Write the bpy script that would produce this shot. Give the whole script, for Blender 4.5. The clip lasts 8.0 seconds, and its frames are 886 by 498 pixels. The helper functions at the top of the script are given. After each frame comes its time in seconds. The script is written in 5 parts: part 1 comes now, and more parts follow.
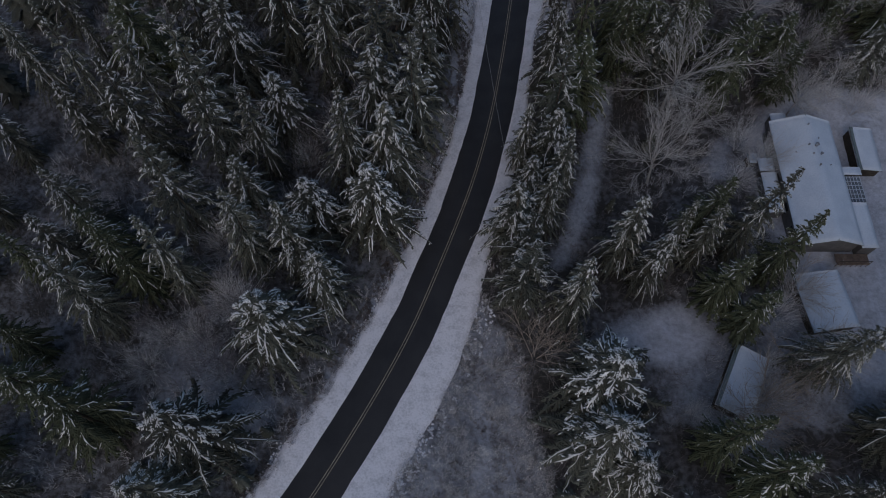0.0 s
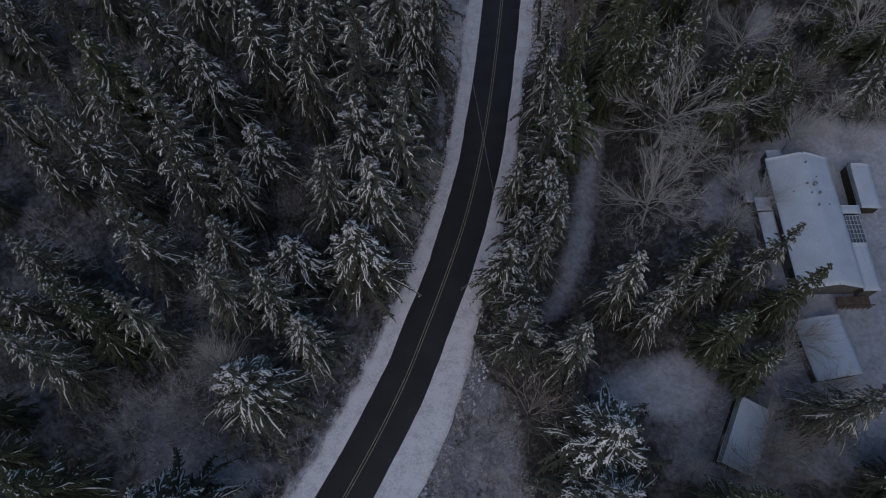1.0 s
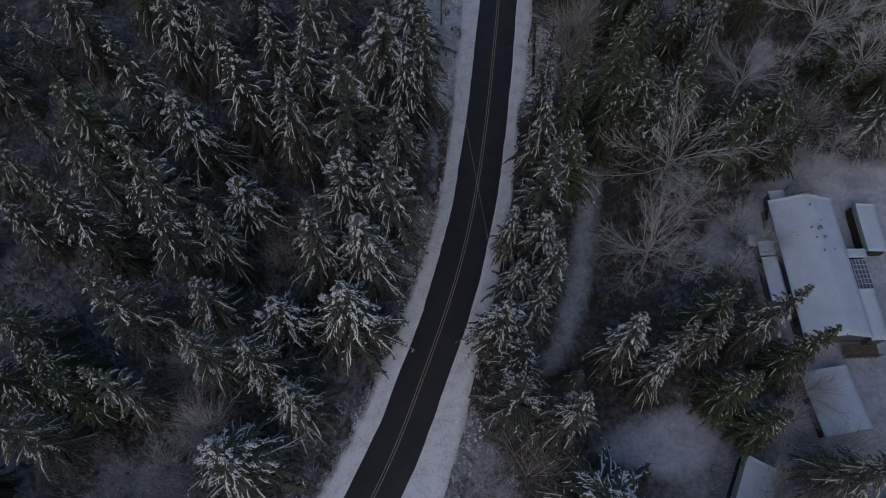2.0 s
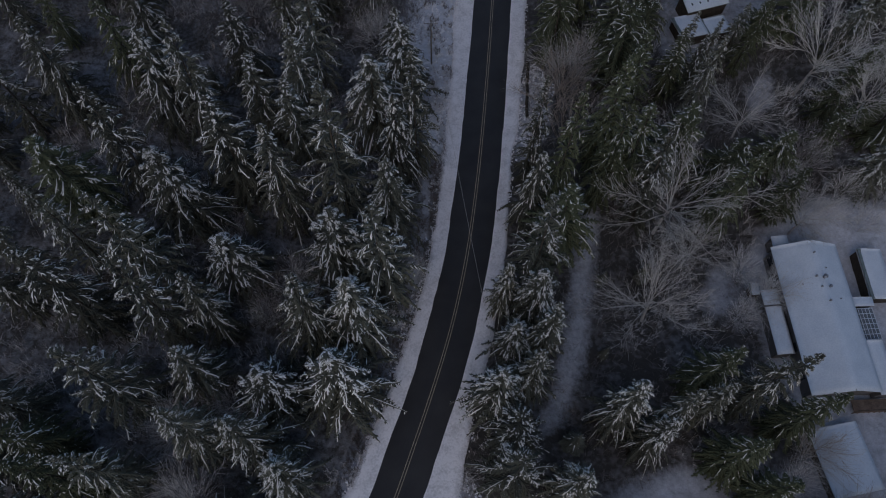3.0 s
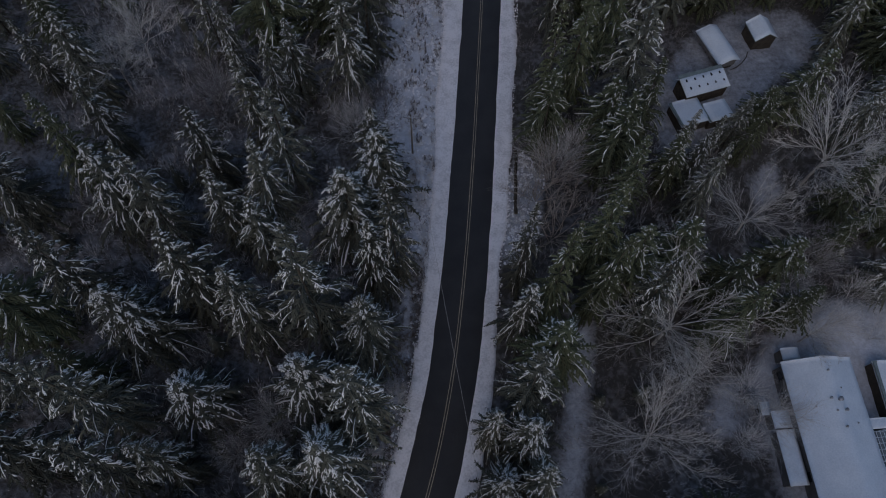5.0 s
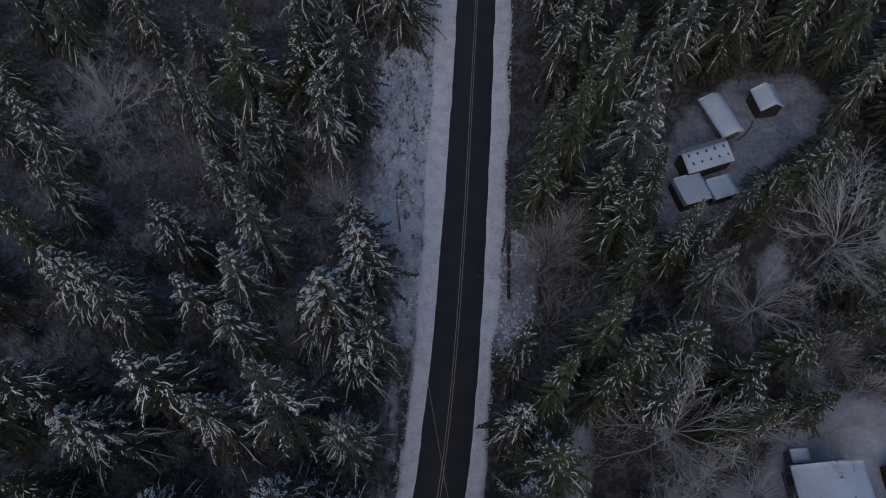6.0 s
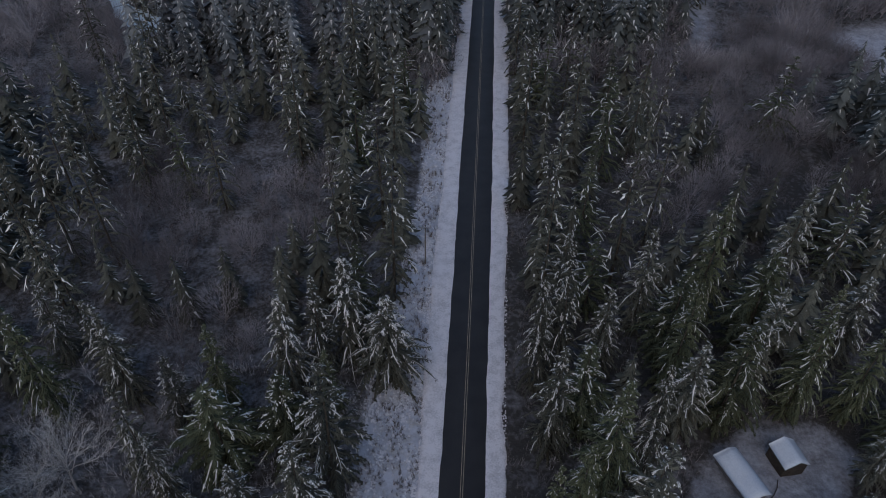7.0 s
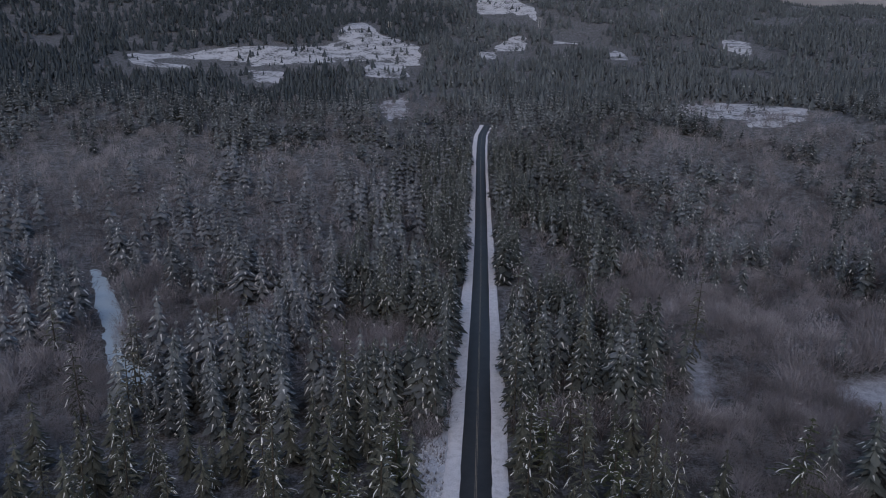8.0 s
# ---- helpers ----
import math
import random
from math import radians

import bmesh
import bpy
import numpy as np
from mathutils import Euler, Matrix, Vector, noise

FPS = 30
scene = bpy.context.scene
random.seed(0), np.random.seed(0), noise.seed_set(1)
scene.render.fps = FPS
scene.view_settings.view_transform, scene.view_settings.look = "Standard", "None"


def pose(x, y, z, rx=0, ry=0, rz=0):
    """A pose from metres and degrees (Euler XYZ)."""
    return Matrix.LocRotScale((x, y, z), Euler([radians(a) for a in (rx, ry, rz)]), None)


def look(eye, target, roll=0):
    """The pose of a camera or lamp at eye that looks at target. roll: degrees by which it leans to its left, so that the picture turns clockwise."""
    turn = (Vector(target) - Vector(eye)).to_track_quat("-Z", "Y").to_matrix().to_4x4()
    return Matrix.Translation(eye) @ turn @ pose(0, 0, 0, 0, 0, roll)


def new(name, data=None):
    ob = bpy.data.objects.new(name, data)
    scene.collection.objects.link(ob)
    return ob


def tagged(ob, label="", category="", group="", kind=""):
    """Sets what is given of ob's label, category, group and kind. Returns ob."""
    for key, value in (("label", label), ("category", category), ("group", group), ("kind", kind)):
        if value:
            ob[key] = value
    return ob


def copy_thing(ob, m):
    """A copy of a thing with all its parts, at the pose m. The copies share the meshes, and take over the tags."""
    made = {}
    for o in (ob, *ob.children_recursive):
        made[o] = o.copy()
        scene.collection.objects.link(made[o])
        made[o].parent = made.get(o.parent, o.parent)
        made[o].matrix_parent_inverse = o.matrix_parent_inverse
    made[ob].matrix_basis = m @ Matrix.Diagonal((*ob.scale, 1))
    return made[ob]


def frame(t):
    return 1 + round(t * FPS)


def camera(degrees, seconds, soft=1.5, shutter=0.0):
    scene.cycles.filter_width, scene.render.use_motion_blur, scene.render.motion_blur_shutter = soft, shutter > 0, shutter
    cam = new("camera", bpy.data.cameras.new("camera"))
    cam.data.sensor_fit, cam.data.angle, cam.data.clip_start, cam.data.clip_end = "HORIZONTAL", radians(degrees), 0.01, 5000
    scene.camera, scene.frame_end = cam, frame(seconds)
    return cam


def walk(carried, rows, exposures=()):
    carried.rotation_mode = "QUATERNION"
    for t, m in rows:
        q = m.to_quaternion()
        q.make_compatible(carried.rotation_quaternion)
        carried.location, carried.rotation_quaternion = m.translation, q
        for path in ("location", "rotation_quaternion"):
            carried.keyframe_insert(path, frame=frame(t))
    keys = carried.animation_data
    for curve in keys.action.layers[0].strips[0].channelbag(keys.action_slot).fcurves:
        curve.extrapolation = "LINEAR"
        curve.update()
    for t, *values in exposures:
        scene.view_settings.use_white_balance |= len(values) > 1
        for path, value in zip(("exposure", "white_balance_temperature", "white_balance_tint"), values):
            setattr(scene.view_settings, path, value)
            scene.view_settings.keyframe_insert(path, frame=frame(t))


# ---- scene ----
cam = camera(66.1, 8.0, 1.05)
PATH = [
    (0, (0.525, 1.92, 94.796), (0.532, 2.746, 92.975), 0.3),
    (0.5, (0.731, 5.93, 94.825), (0.751, 6.758, 93.005), 0.4),
    (1, (1.138, 10.02, 94.811), (1.165, 10.85, 92.992), 0.4),
    (1.5, (1.454, 14.097, 94.799), (1.488, 14.929, 92.981), 0.4),
    (1.7, (1.642, 15.748, 94.78), (1.676, 16.578, 92.96), 0.4),
    (3, (2.434, 26.011, 94.069), (2.489, 26.858, 92.258), 0.9),
    (3.5, (2.762, 29.997, 93.905), (2.822, 30.846, 92.095), 1.3),
    (4, (3.221, 33.928, 93.816), (3.286, 34.78, 92.008), 1.4),
    (4.2, (3.506, 35.795, 93.788), (3.571, 36.642, 91.977), 1.4),
    (5.3, (5.675, 48.299, 93.775), (5.752, 49.147, 91.965), 1.3),
    (5.5, (6.165, 50.973, 93.75), (6.242, 51.825, 91.942), 1.3),
    (5.8, (6.919, 55.177, 93.778), (6.989, 56.022, 91.967), 1.4),
    (6, (7.394, 58.097, 93.803), (7.473, 58.952, 91.996), 1.4),
    (6.5, (8.529, 65.655, 93.814), (8.626, 66.745, 92.14), 1.4),
    (6.6, (8.785, 67.136, 93.806), (8.89, 68.303, 92.185), 1.8),
    (6.8, (9.374, 70.009, 93.778), (9.484, 71.342, 92.291), 1.2),
    (6.9, (9.717, 71.378, 93.769), (9.832, 72.795, 92.363), 1.2),
    (7, (10.026, 72.78, 93.756), (10.143, 74.263, 92.42), 1.0),
    (7.2, (10.486, 75.462, 93.765), (10.615, 77.078, 92.594), 0.8),
    (7.5, (11.04, 79.267, 93.77), (11.174, 81.045, 92.863), 0.9),
    (7.7, (11.423, 81.597, 93.779), (11.563, 83.462, 93.071), 0.8),
    (8, (12.003, 84.759, 93.853), (12.142, 86.692, 93.362), 0.8),
]
walk(cam, [(t, look(eye, target, roll)) for t, eye, target, roll in PATH],
     ((0.0, -0.62, 6550, 8), (6.0, -0.53, 6450, 8), (7.0, -0.3, 6450, 8), (8.0, -0.09, 6550, 9)))

# ---- world, sun and exposure ----
world = bpy.data.worlds.new("overcast_sky")
scene.world = world
world.use_nodes = True
wn = world.node_tree.nodes
sky = wn.new("ShaderNodeTexSky")
sky.sky_type = "NISHITA"
sky.sun_disc = False
sky.sun_elevation = radians(34)
sky.sun_rotation = radians(198)
sky.air_density, sky.dust_density, sky.ozone_density = 1.0, 0.6, 3.0
wn["Background"].inputs["Strength"].default_value = 0.145
world.node_tree.links.new(sky.outputs["Color"], wn["Background"].inputs["Color"])

sun_data = bpy.data.lights.new("sun", "SUN")
sun_data.energy, sun_data.angle, sun_data.color = 1.02, radians(75), (1.0, 0.78, 0.60)
sun = new("sun", sun_data)
sun.matrix_world = look((60, -100, 200), (60 + 0.22, -100 + 0.80, 200 - 0.56))

# ---- materials ----


def material(name, dark, light, scale, rough=0.9, bump=0.3, fine=6.0, vary=0.0, metal=0.0, low=0.35, high=0.65, island=False):
    """Two-scale noise between two colours with fine relief; vary shifts the brightness from thing to thing, or from tree to tree by their tone."""
    m = bpy.data.materials.new(name)
    m.use_nodes = True
    nt = m.node_tree
    bsdf = nt.nodes["Principled BSDF"]
    bsdf.inputs["Roughness"].default_value = rough
    bsdf.inputs["Metallic"].default_value = metal
    bsdf.inputs["Specular IOR Level"].default_value = 0.25
    geo = nt.nodes.new("ShaderNodeNewGeometry")
    big = nt.nodes.new("ShaderNodeTexNoise")
    big.inputs["Scale"].default_value, big.inputs["Detail"].default_value = scale, 6
    small = nt.nodes.new("ShaderNodeTexNoise")
    small.inputs["Scale"].default_value, small.inputs["Detail"].default_value = scale * fine, 5
    for n in (big, small):
        nt.links.new(geo.outputs["Position"], n.inputs["Vector"])
    add = nt.nodes.new("ShaderNodeMath")
    add.operation = "MULTIPLY_ADD"
    nt.links.new(small.outputs["Fac"], add.inputs[0])
    add.inputs[1].default_value = 0.5
    half = nt.nodes.new("ShaderNodeMath")
    half.operation = "MULTIPLY"
    half.inputs[1].default_value = 0.5
    nt.links.new(big.outputs["Fac"], half.inputs[0])
    nt.links.new(half.outputs[0], add.inputs[2])
    ramp = nt.nodes.new("ShaderNodeValToRGB")
    ramp.color_ramp.elements[0].position, ramp.color_ramp.elements[1].position = low, high
    ramp.color_ramp.elements[0].color, ramp.color_ramp.elements[1].color = (*dark, 1), (*light, 1)
    nt.links.new(add.outputs[0], ramp.inputs["Fac"])
    last = ramp.outputs["Color"]
    if vary:
        info = nt.nodes.new("ShaderNodeAttribute" if island == "tone" else "ShaderNodeNewGeometry" if island else "ShaderNodeObjectInfo")
        if island == "tone":
            info.attribute_name = "tone"
        span = nt.nodes.new("ShaderNodeMapRange")
        span.inputs["To Min"].default_value, span.inputs["To Max"].default_value = 1 - vary, 1 + vary
        nt.links.new(info.outputs["Fac" if island == "tone" else "Random Per Island" if island else "Random"], span.inputs["Value"])
        hsv = nt.nodes.new("ShaderNodeHueSaturation")
        nt.links.new(last, hsv.inputs["Color"])
        nt.links.new(span.outputs["Result"], hsv.inputs["Value"])
        last = hsv.outputs["Color"]
    nt.links.new(last, bsdf.inputs["Base Color"])
    relief = nt.nodes.new("ShaderNodeBump")
    relief.inputs["Strength"].default_value, relief.inputs["Distance"].default_value = bump, 0.6 / scale / fine
    nt.links.new(add.outputs[0], relief.inputs["Height"])
    nt.links.new(relief.outputs["Normal"], bsdf.inputs["Normal"])
    return m


def dusted(m, amount, scale):
    """Lays fine snow on the upward faces of a material, in small patches."""
    nt = m.node_tree
    bsdf = nt.nodes["Principled BSDF"]
    under = bsdf.inputs["Base Color"].links[0].from_socket
    geo = nt.nodes.new("ShaderNodeNewGeometry")
    split = nt.nodes.new("ShaderNodeSeparateXYZ")
    nt.links.new(geo.outputs["True Normal"], split.inputs[0])
    size = nt.nodes.new("ShaderNodeMath")
    size.operation = "ABSOLUTE"
    nt.links.new(split.outputs["Z"], size.inputs[0])
    grain = nt.nodes.new("ShaderNodeTexNoise")
    grain.inputs["Scale"].default_value, grain.inputs["Detail"].default_value = scale, 4
    nt.links.new(geo.outputs["Position"], grain.inputs["Vector"])
    cover = nt.nodes.new("ShaderNodeMapRange")
    cover.inputs["From Min"].default_value, cover.inputs["From Max"].default_value = 0.72 - amount * 0.5, 0.82 - amount * 0.5
    nt.links.new(grain.outputs["Fac"], cover.inputs["Value"])
    both = nt.nodes.new("ShaderNodeMath")
    both.operation = "MULTIPLY"
    nt.links.new(size.outputs[0], both.inputs[0])
    nt.links.new(cover.outputs["Result"], both.inputs[1])
    mix = nt.nodes.new("ShaderNodeMix")
    mix.data_type = "RGBA"
    nt.links.new(both.outputs[0], mix.inputs["Factor"])
    nt.links.new(under, mix.inputs[6])
    mix.inputs[7].default_value = (0.62, 0.63, 0.66, 1)
    nt.links.new(mix.outputs[2], bsdf.inputs["Base Color"])
    return m


SNOW = material("snow", (0.66, 0.67, 0.72), (0.82, 0.82, 0.85), 0.6, 0.7, 0.5, 8)
CREEK_ICE = material("snowy_creek_ice", (0.46, 0.55, 0.61), (0.60, 0.69, 0.75), 0.12, 0.6, 0.3, 9)
ROOF_SNOW = material("roof_snow", (0.52, 0.58, 0.65), (0.67, 0.72, 0.78), 0.4, 0.65, 0.3, 12)
ROADSIDE_SNOW = material("roadside_snow", (0.5, 0.49, 0.5), (0.82, 0.8, 0.82), 0.5, 0.75, 0.6, 7, low=0.28, high=0.55)
TWIG_SNOW = material("branch_snow", (0.52, 0.51, 0.49), (0.84, 0.825, 0.80), 1.5, 0.7, 0.3, 4, vary=0.18)
LITTER = material("forest_floor", (0.060, 0.056, 0.052), (0.26, 0.25, 0.26), 0.16, 0.95, 0.8, 7, low=0.48, high=0.74)


def snow_cover(m):
    """Lays snow over the forest floor where the ground's cover attribute says so, broken up by noise at its margins."""
    nt = m.node_tree
    bsdf = nt.nodes["Principled BSDF"]
    under = bsdf.inputs["Base Color"].links[0].from_socket
    geo = nt.nodes.new("ShaderNodeNewGeometry")
    att = nt.nodes.new("ShaderNodeAttribute")
    att.attribute_name = "cover"
    total = att.outputs["Fac"]
    for scale, size in ((0.35, 0.5), (1.6, 0.45), (6.0, 0.3)):
        n = nt.nodes.new("ShaderNodeTexNoise")
        n.inputs["Scale"].default_value, n.inputs["Detail"].default_value = scale, 4
        nt.links.new(geo.outputs["Position"], n.inputs["Vector"])
        centre = nt.nodes.new("ShaderNodeMath")
        centre.operation = "SUBTRACT"
        nt.links.new(n.outputs["Fac"], centre.inputs[0])
        centre.inputs[1].default_value = 0.5
        add = nt.nodes.new("ShaderNodeMath")
        add.operation = "MULTIPLY_ADD"
        nt.links.new(centre.outputs[0], add.inputs[0])
        add.inputs[1].default_value = size
        nt.links.new(total, add.inputs[2])
        total = add.outputs[0]
    ramp = nt.nodes.new("ShaderNodeMapRange")
    ramp.inputs["From Min"].default_value, ramp.inputs["From Max"].default_value = 0.22, 0.92
    nt.links.new(total, ramp.inputs["Value"])
    mix = nt.nodes.new("ShaderNodeMix")
    mix.data_type = "RGBA"
    nt.links.new(ramp.outputs["Result"], mix.inputs["Factor"])
    nt.links.new(under, mix.inputs[6])
    mix.inputs[7].default_value = (0.60, 0.62, 0.68, 1)
    nt.links.new(mix.outputs[2], bsdf.inputs["Base Color"])


snow_cover(LITTER)
LOGGED = material("snowy_stumps", (0.10, 0.10, 0.10), (0.52, 0.51, 0.53), 0.035, 0.85, 0.4, 6, low=0.40, high=0.53)
ASPHALT = material("asphalt", (0.023, 0.0215, 0.0215), (0.046, 0.0435, 0.042), 0.25, 0.5, 0.25, 40)
ASPHALT.node_tree.nodes["Principled BSDF"].inputs["Specular IOR Level"].default_value = 0.38
YELLOW = material("yellow_paint", (0.22, 0.18, 0.13), (0.46, 0.39, 0.29), 1.2, 0.8, 0.2, 8)
NEEDLES = material("needles", (0.046, 0.047, 0.038), (0.108, 0.109, 0.085), 0.8, 0.8, 0.6, 7, vary=0.35)
OLIVE = material("olive_needles", (0.042, 0.049, 0.028), (0.090, 0.097, 0.056), 0.8, 0.8, 0.6, 7, vary=0.3)
BARK = material("bark", (0.03, 0.024, 0.018), (0.09, 0.075, 0.06), 2.0, 0.95, 0.8, 6)
GREY_BARK = material("grey_bark", (0.28, 0.265, 0.25), (0.56, 0.54, 0.51), 2.0, 0.9, 0.6, 6, vary=0.2)
BROOM_BARK = material("brown_bark", (0.19, 0.155, 0.13), (0.42, 0.36, 0.31), 1.0, 0.9, 0.3, 6, vary=0.15)
MAPLE_TWIG = material("maple_twigs", (0.25, 0.235, 0.22), (0.56, 0.54, 0.52), 0.5, 0.9, 0.3, 8, vary=0.2)
FROST_TWIG = material("frosted_twigs", (0.42, 0.40, 0.39), (0.74, 0.72, 0.71), 0.5, 0.9, 0.3, 8, vary=0.25)
BROWN_TWIG = material("brown_twigs", (0.10, 0.085, 0.075), (0.28, 0.25, 0.24), 0.3, 0.9, 0.3, 8, vary=0.3, island=True)
# both hill greens are lifted towards blue-grey to paint in distance haze
PALE_HILL_NEEDLES = material("hazy_hill_needles", (0.072, 0.083, 0.091), (0.118, 0.132, 0.143), 0.006, 0.9, 0.2, 9, vary=0.2, island="tone")
HILL_NEEDLES = material("hazed_dark_needles", (0.044, 0.054, 0.061), (0.076, 0.088, 0.098), 0.006, 0.9, 0.2, 9, vary=0.2, island="tone")
FAR_TWIG = material("mauve_twigs", (0.115, 0.102, 0.106), (0.33, 0.305, 0.32), 0.010, 0.95, 0.2, 8, vary=0.3, low=0.4, high=0.62, island="tone")
# base colour lightened and cooled, partly for haze over the far woods
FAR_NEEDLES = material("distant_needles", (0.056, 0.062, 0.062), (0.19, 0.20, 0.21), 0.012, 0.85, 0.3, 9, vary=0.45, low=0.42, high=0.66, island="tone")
dusted(NEEDLES, 0.06, 3.2)
dusted(OLIVE, 0.05, 3.2)
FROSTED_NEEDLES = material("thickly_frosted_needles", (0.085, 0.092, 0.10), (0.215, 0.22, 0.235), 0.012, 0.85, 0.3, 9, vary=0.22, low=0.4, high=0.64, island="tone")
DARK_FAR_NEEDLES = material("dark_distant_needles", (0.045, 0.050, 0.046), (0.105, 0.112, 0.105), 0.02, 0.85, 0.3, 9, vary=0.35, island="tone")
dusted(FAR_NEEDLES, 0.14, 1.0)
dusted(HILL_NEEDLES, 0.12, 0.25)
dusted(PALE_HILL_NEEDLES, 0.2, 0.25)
# grey of the cloud above the skyline, for the backdrop sheet
CLOUD = material("cloud_grey_sheet", (0.17, 0.165, 0.175), (0.26, 0.25, 0.265), 0.0015, 0.95, 0.1, 6)
WALL_PAINT = material("weathered_siding", (0.10, 0.10, 0.10), (0.18, 0.17, 0.165), 1.0, 0.8, 0.2, 10)
DARK_WOOD = material("dark_timber", (0.03, 0.025, 0.02), (0.08, 0.065, 0.05), 1.5, 0.85, 0.5, 8)
DECK_WOOD = material("cedar_deck", (0.10, 0.075, 0.06), (0.22, 0.165, 0.13), 1.5, 0.8, 0.4, 8)
POLE_WOOD = material("pole_timber", (0.10, 0.085, 0.07), (0.22, 0.19, 0.16), 2.0, 0.9, 0.4, 6)
METAL = material("galvanised_metal", (0.2, 0.2, 0.21), (0.4, 0.4, 0.42), 2.0, 0.5, 0.1, 5, metal=0.7)
CABLE = material("frosted_cable", (0.4, 0.38, 0.35), (0.55, 0.53, 0.5), 2.0, 0.6, 0.1, 5)
ROOFING = material("green_roofing", (0.10, 0.13, 0.13), (0.2, 0.24, 0.24), 1.0, 0.7, 0.3, 8)
FROSTED_GLASS = material("frosted_glazing", (0.09, 0.105, 0.12), (0.2, 0.22, 0.245), 1.4, 0.35, 0.1, 5)
GLASS = material("dull_skylight", (0.015, 0.018, 0.02), (0.03, 0.034, 0.04), 1.0, 0.2, 0.05, 4)

# ---- plan: road line and lie of the land ----
ROAD_Y = (-60, -20, 0, 9, 15, 19, 23, 27, 31, 35, 39.5, 44, 49, 54, 59, 64.4, 70, 76, 82, 88.4, 95, 109, 134, 160, 246, 390, 500, 620, 690, 735, 790)
ROAD_X = (-70, -37, -22.8, -16.5, -12.9, -10.6, -8.3, -6.2, -4.2, -2.4, -0.7, 1.1, 3.0, 4.8, 6.4, 7.85, 9.2, 10.35, 11.45, 12.5, 13.5, 15.5, 18.8, 22.2, 33.3, 52.0, 65.6, 79.6, 88, 94.5, 108)
TAB_Y = np.arange(-60, 790, 1.0)
TAB_X = np.interp(TAB_Y, ROAD_Y, ROAD_X)
for _ in range(3):
    TAB_X[2:-2] = sum(TAB_X[k:len(TAB_X) - 4 + k] for k in range(5)) / 5


def road_x(y):
    return np.interp(y, TAB_Y, TAB_X)


def smooth(a, b, v):
    s = np.clip((v - a) / (b - a), 0, 1)
    return s * s * (3 - 2 * s)


def road_z(y):
    return np.interp(y, (-5000, 430, 500, 560, 620, 690, 735, 790, 5000), (0, 0, 4, 12, 22, 33, 40, 48, 48))


def land_z(x, y):
    """Height of the ground: road level near the road, a hollow by the house, a bench by the cabins, and the hills far ahead."""
    x, y = np.asarray(x, float), np.asarray(y, float)
    d = x - road_x(y)
    side = np.interp(y, (-60, 0, 30, 66, 95, 112, 130, 170, 260), (-2, -2, -2, -2.5, 1.2, 3.5, 3.8, 2.0, 0.5))
    z = road_z(y) - 0.14 + side * smooth(9, 30, d)
    z = z + np.where(np.abs(d) > 8, 0.35 * np.sin(x * 0.21 + 1.3) * np.sin(y * 0.17 + 0.4), 0.0)
    r = np.hypot(x - 12, y - 85)
    bear = np.degrees(np.arctan2(x - 12, np.maximum(y - 85, 1e-3)))
    rise = np.interp(r, (0, 760, 1000, 1300, 1700, 2300, 3200, 4200, 7000), (0, 0, 18, 55, 130, 260, 430, 520, 520))
    rise = rise * np.interp(bear, (-60, -20, 10, 25, 30, 36, 60), (1.15, 1.2, 1.15, 0.95, 0.78, 0.7, 0.66)) * smooth(-50, 250, y)
    roll = 14 * np.sin(x * 0.006 + 2) * np.sin(y * 0.005) + 7 * np.sin(x * 0.017) * np.sin(y * 0.013 + 1)
    return z + rise + roll * smooth(800, 1500, r) * smooth(-50, 250, y)


def inside(x, y, poly):
    odd = False
    for (x1, y1), (x2, y2) in zip(poly, poly[1:] + poly[:1]):
        if (y1 > y) != (y2 > y) and x < (x2 - x1) * (y - y1) / (y2 - y1) + x1:
            odd = not odd
    return odd


# ---- mesh helpers ----


def mesh_of(name, verts, faces, mats, slots=None, shade=False):
    me = bpy.data.meshes.new(name)
    me.from_pydata(np.asarray(verts, float).tolist(), [], np.asarray(faces).tolist() if not isinstance(faces, list) else faces)
    for m in mats if isinstance(mats, (list, tuple)) else [mats]:
        me.materials.append(m)
    if slots is not None:
        me.polygons.foreach_set("material_index", np.asarray(slots, dtype=np.int32))
    if shade:
        me.polygons.foreach_set("use_smooth", np.ones(len(me.polygons), dtype=bool))
    me.update()
    return me


def part_of(name, me, parent, label=""):
    ob = new(name, me)
    ob.parent = parent
    return tagged(ob, label) if label else ob


def part(name, bm, mat, parent, label=""):
    """Links a bmesh as one mesh object under a thing or under a part."""
    me = bpy.data.meshes.new(name)
    bm.to_mesh(me)
    bm.free()
    me.materials.append(mat)
    return part_of(name, me, parent, label)


def box(x0, x1, y0, y1, z0, z1, bevel=0.03, bm=None):
    bm = bm or bmesh.new()
    m = Matrix.Translation(((x0 + x1) / 2, (y0 + y1) / 2, (z0 + z1) / 2)) @ Matrix.Diagonal((x1 - x0, y1 - y0, z1 - z0, 1))
    made = bmesh.ops.create_cube(bm, size=1, matrix=m)["verts"]
    if bevel:
        bmesh.ops.bevel(bm, geom=list({e for v in made for e in v.link_edges}), offset=bevel, segments=1, affect="EDGES")
    return bm


def rod(a, b, r0, r1=None, sides=8, bm=None):
    """A tapered round bar from a to b."""
    bm = bm or bmesh.new()
    a, b = Vector(a), Vector(b)
    turn = (b - a).to_track_quat("Z", "Y").to_matrix().to_4x4()
    bmesh.ops.create_cone(bm, cap_ends=True, segments=sides, radius1=r0, radius2=r0 if r1 is None else r1, depth=(b - a).length,
                          matrix=Matrix.Translation((a + b) / 2) @ turn)
    return bm


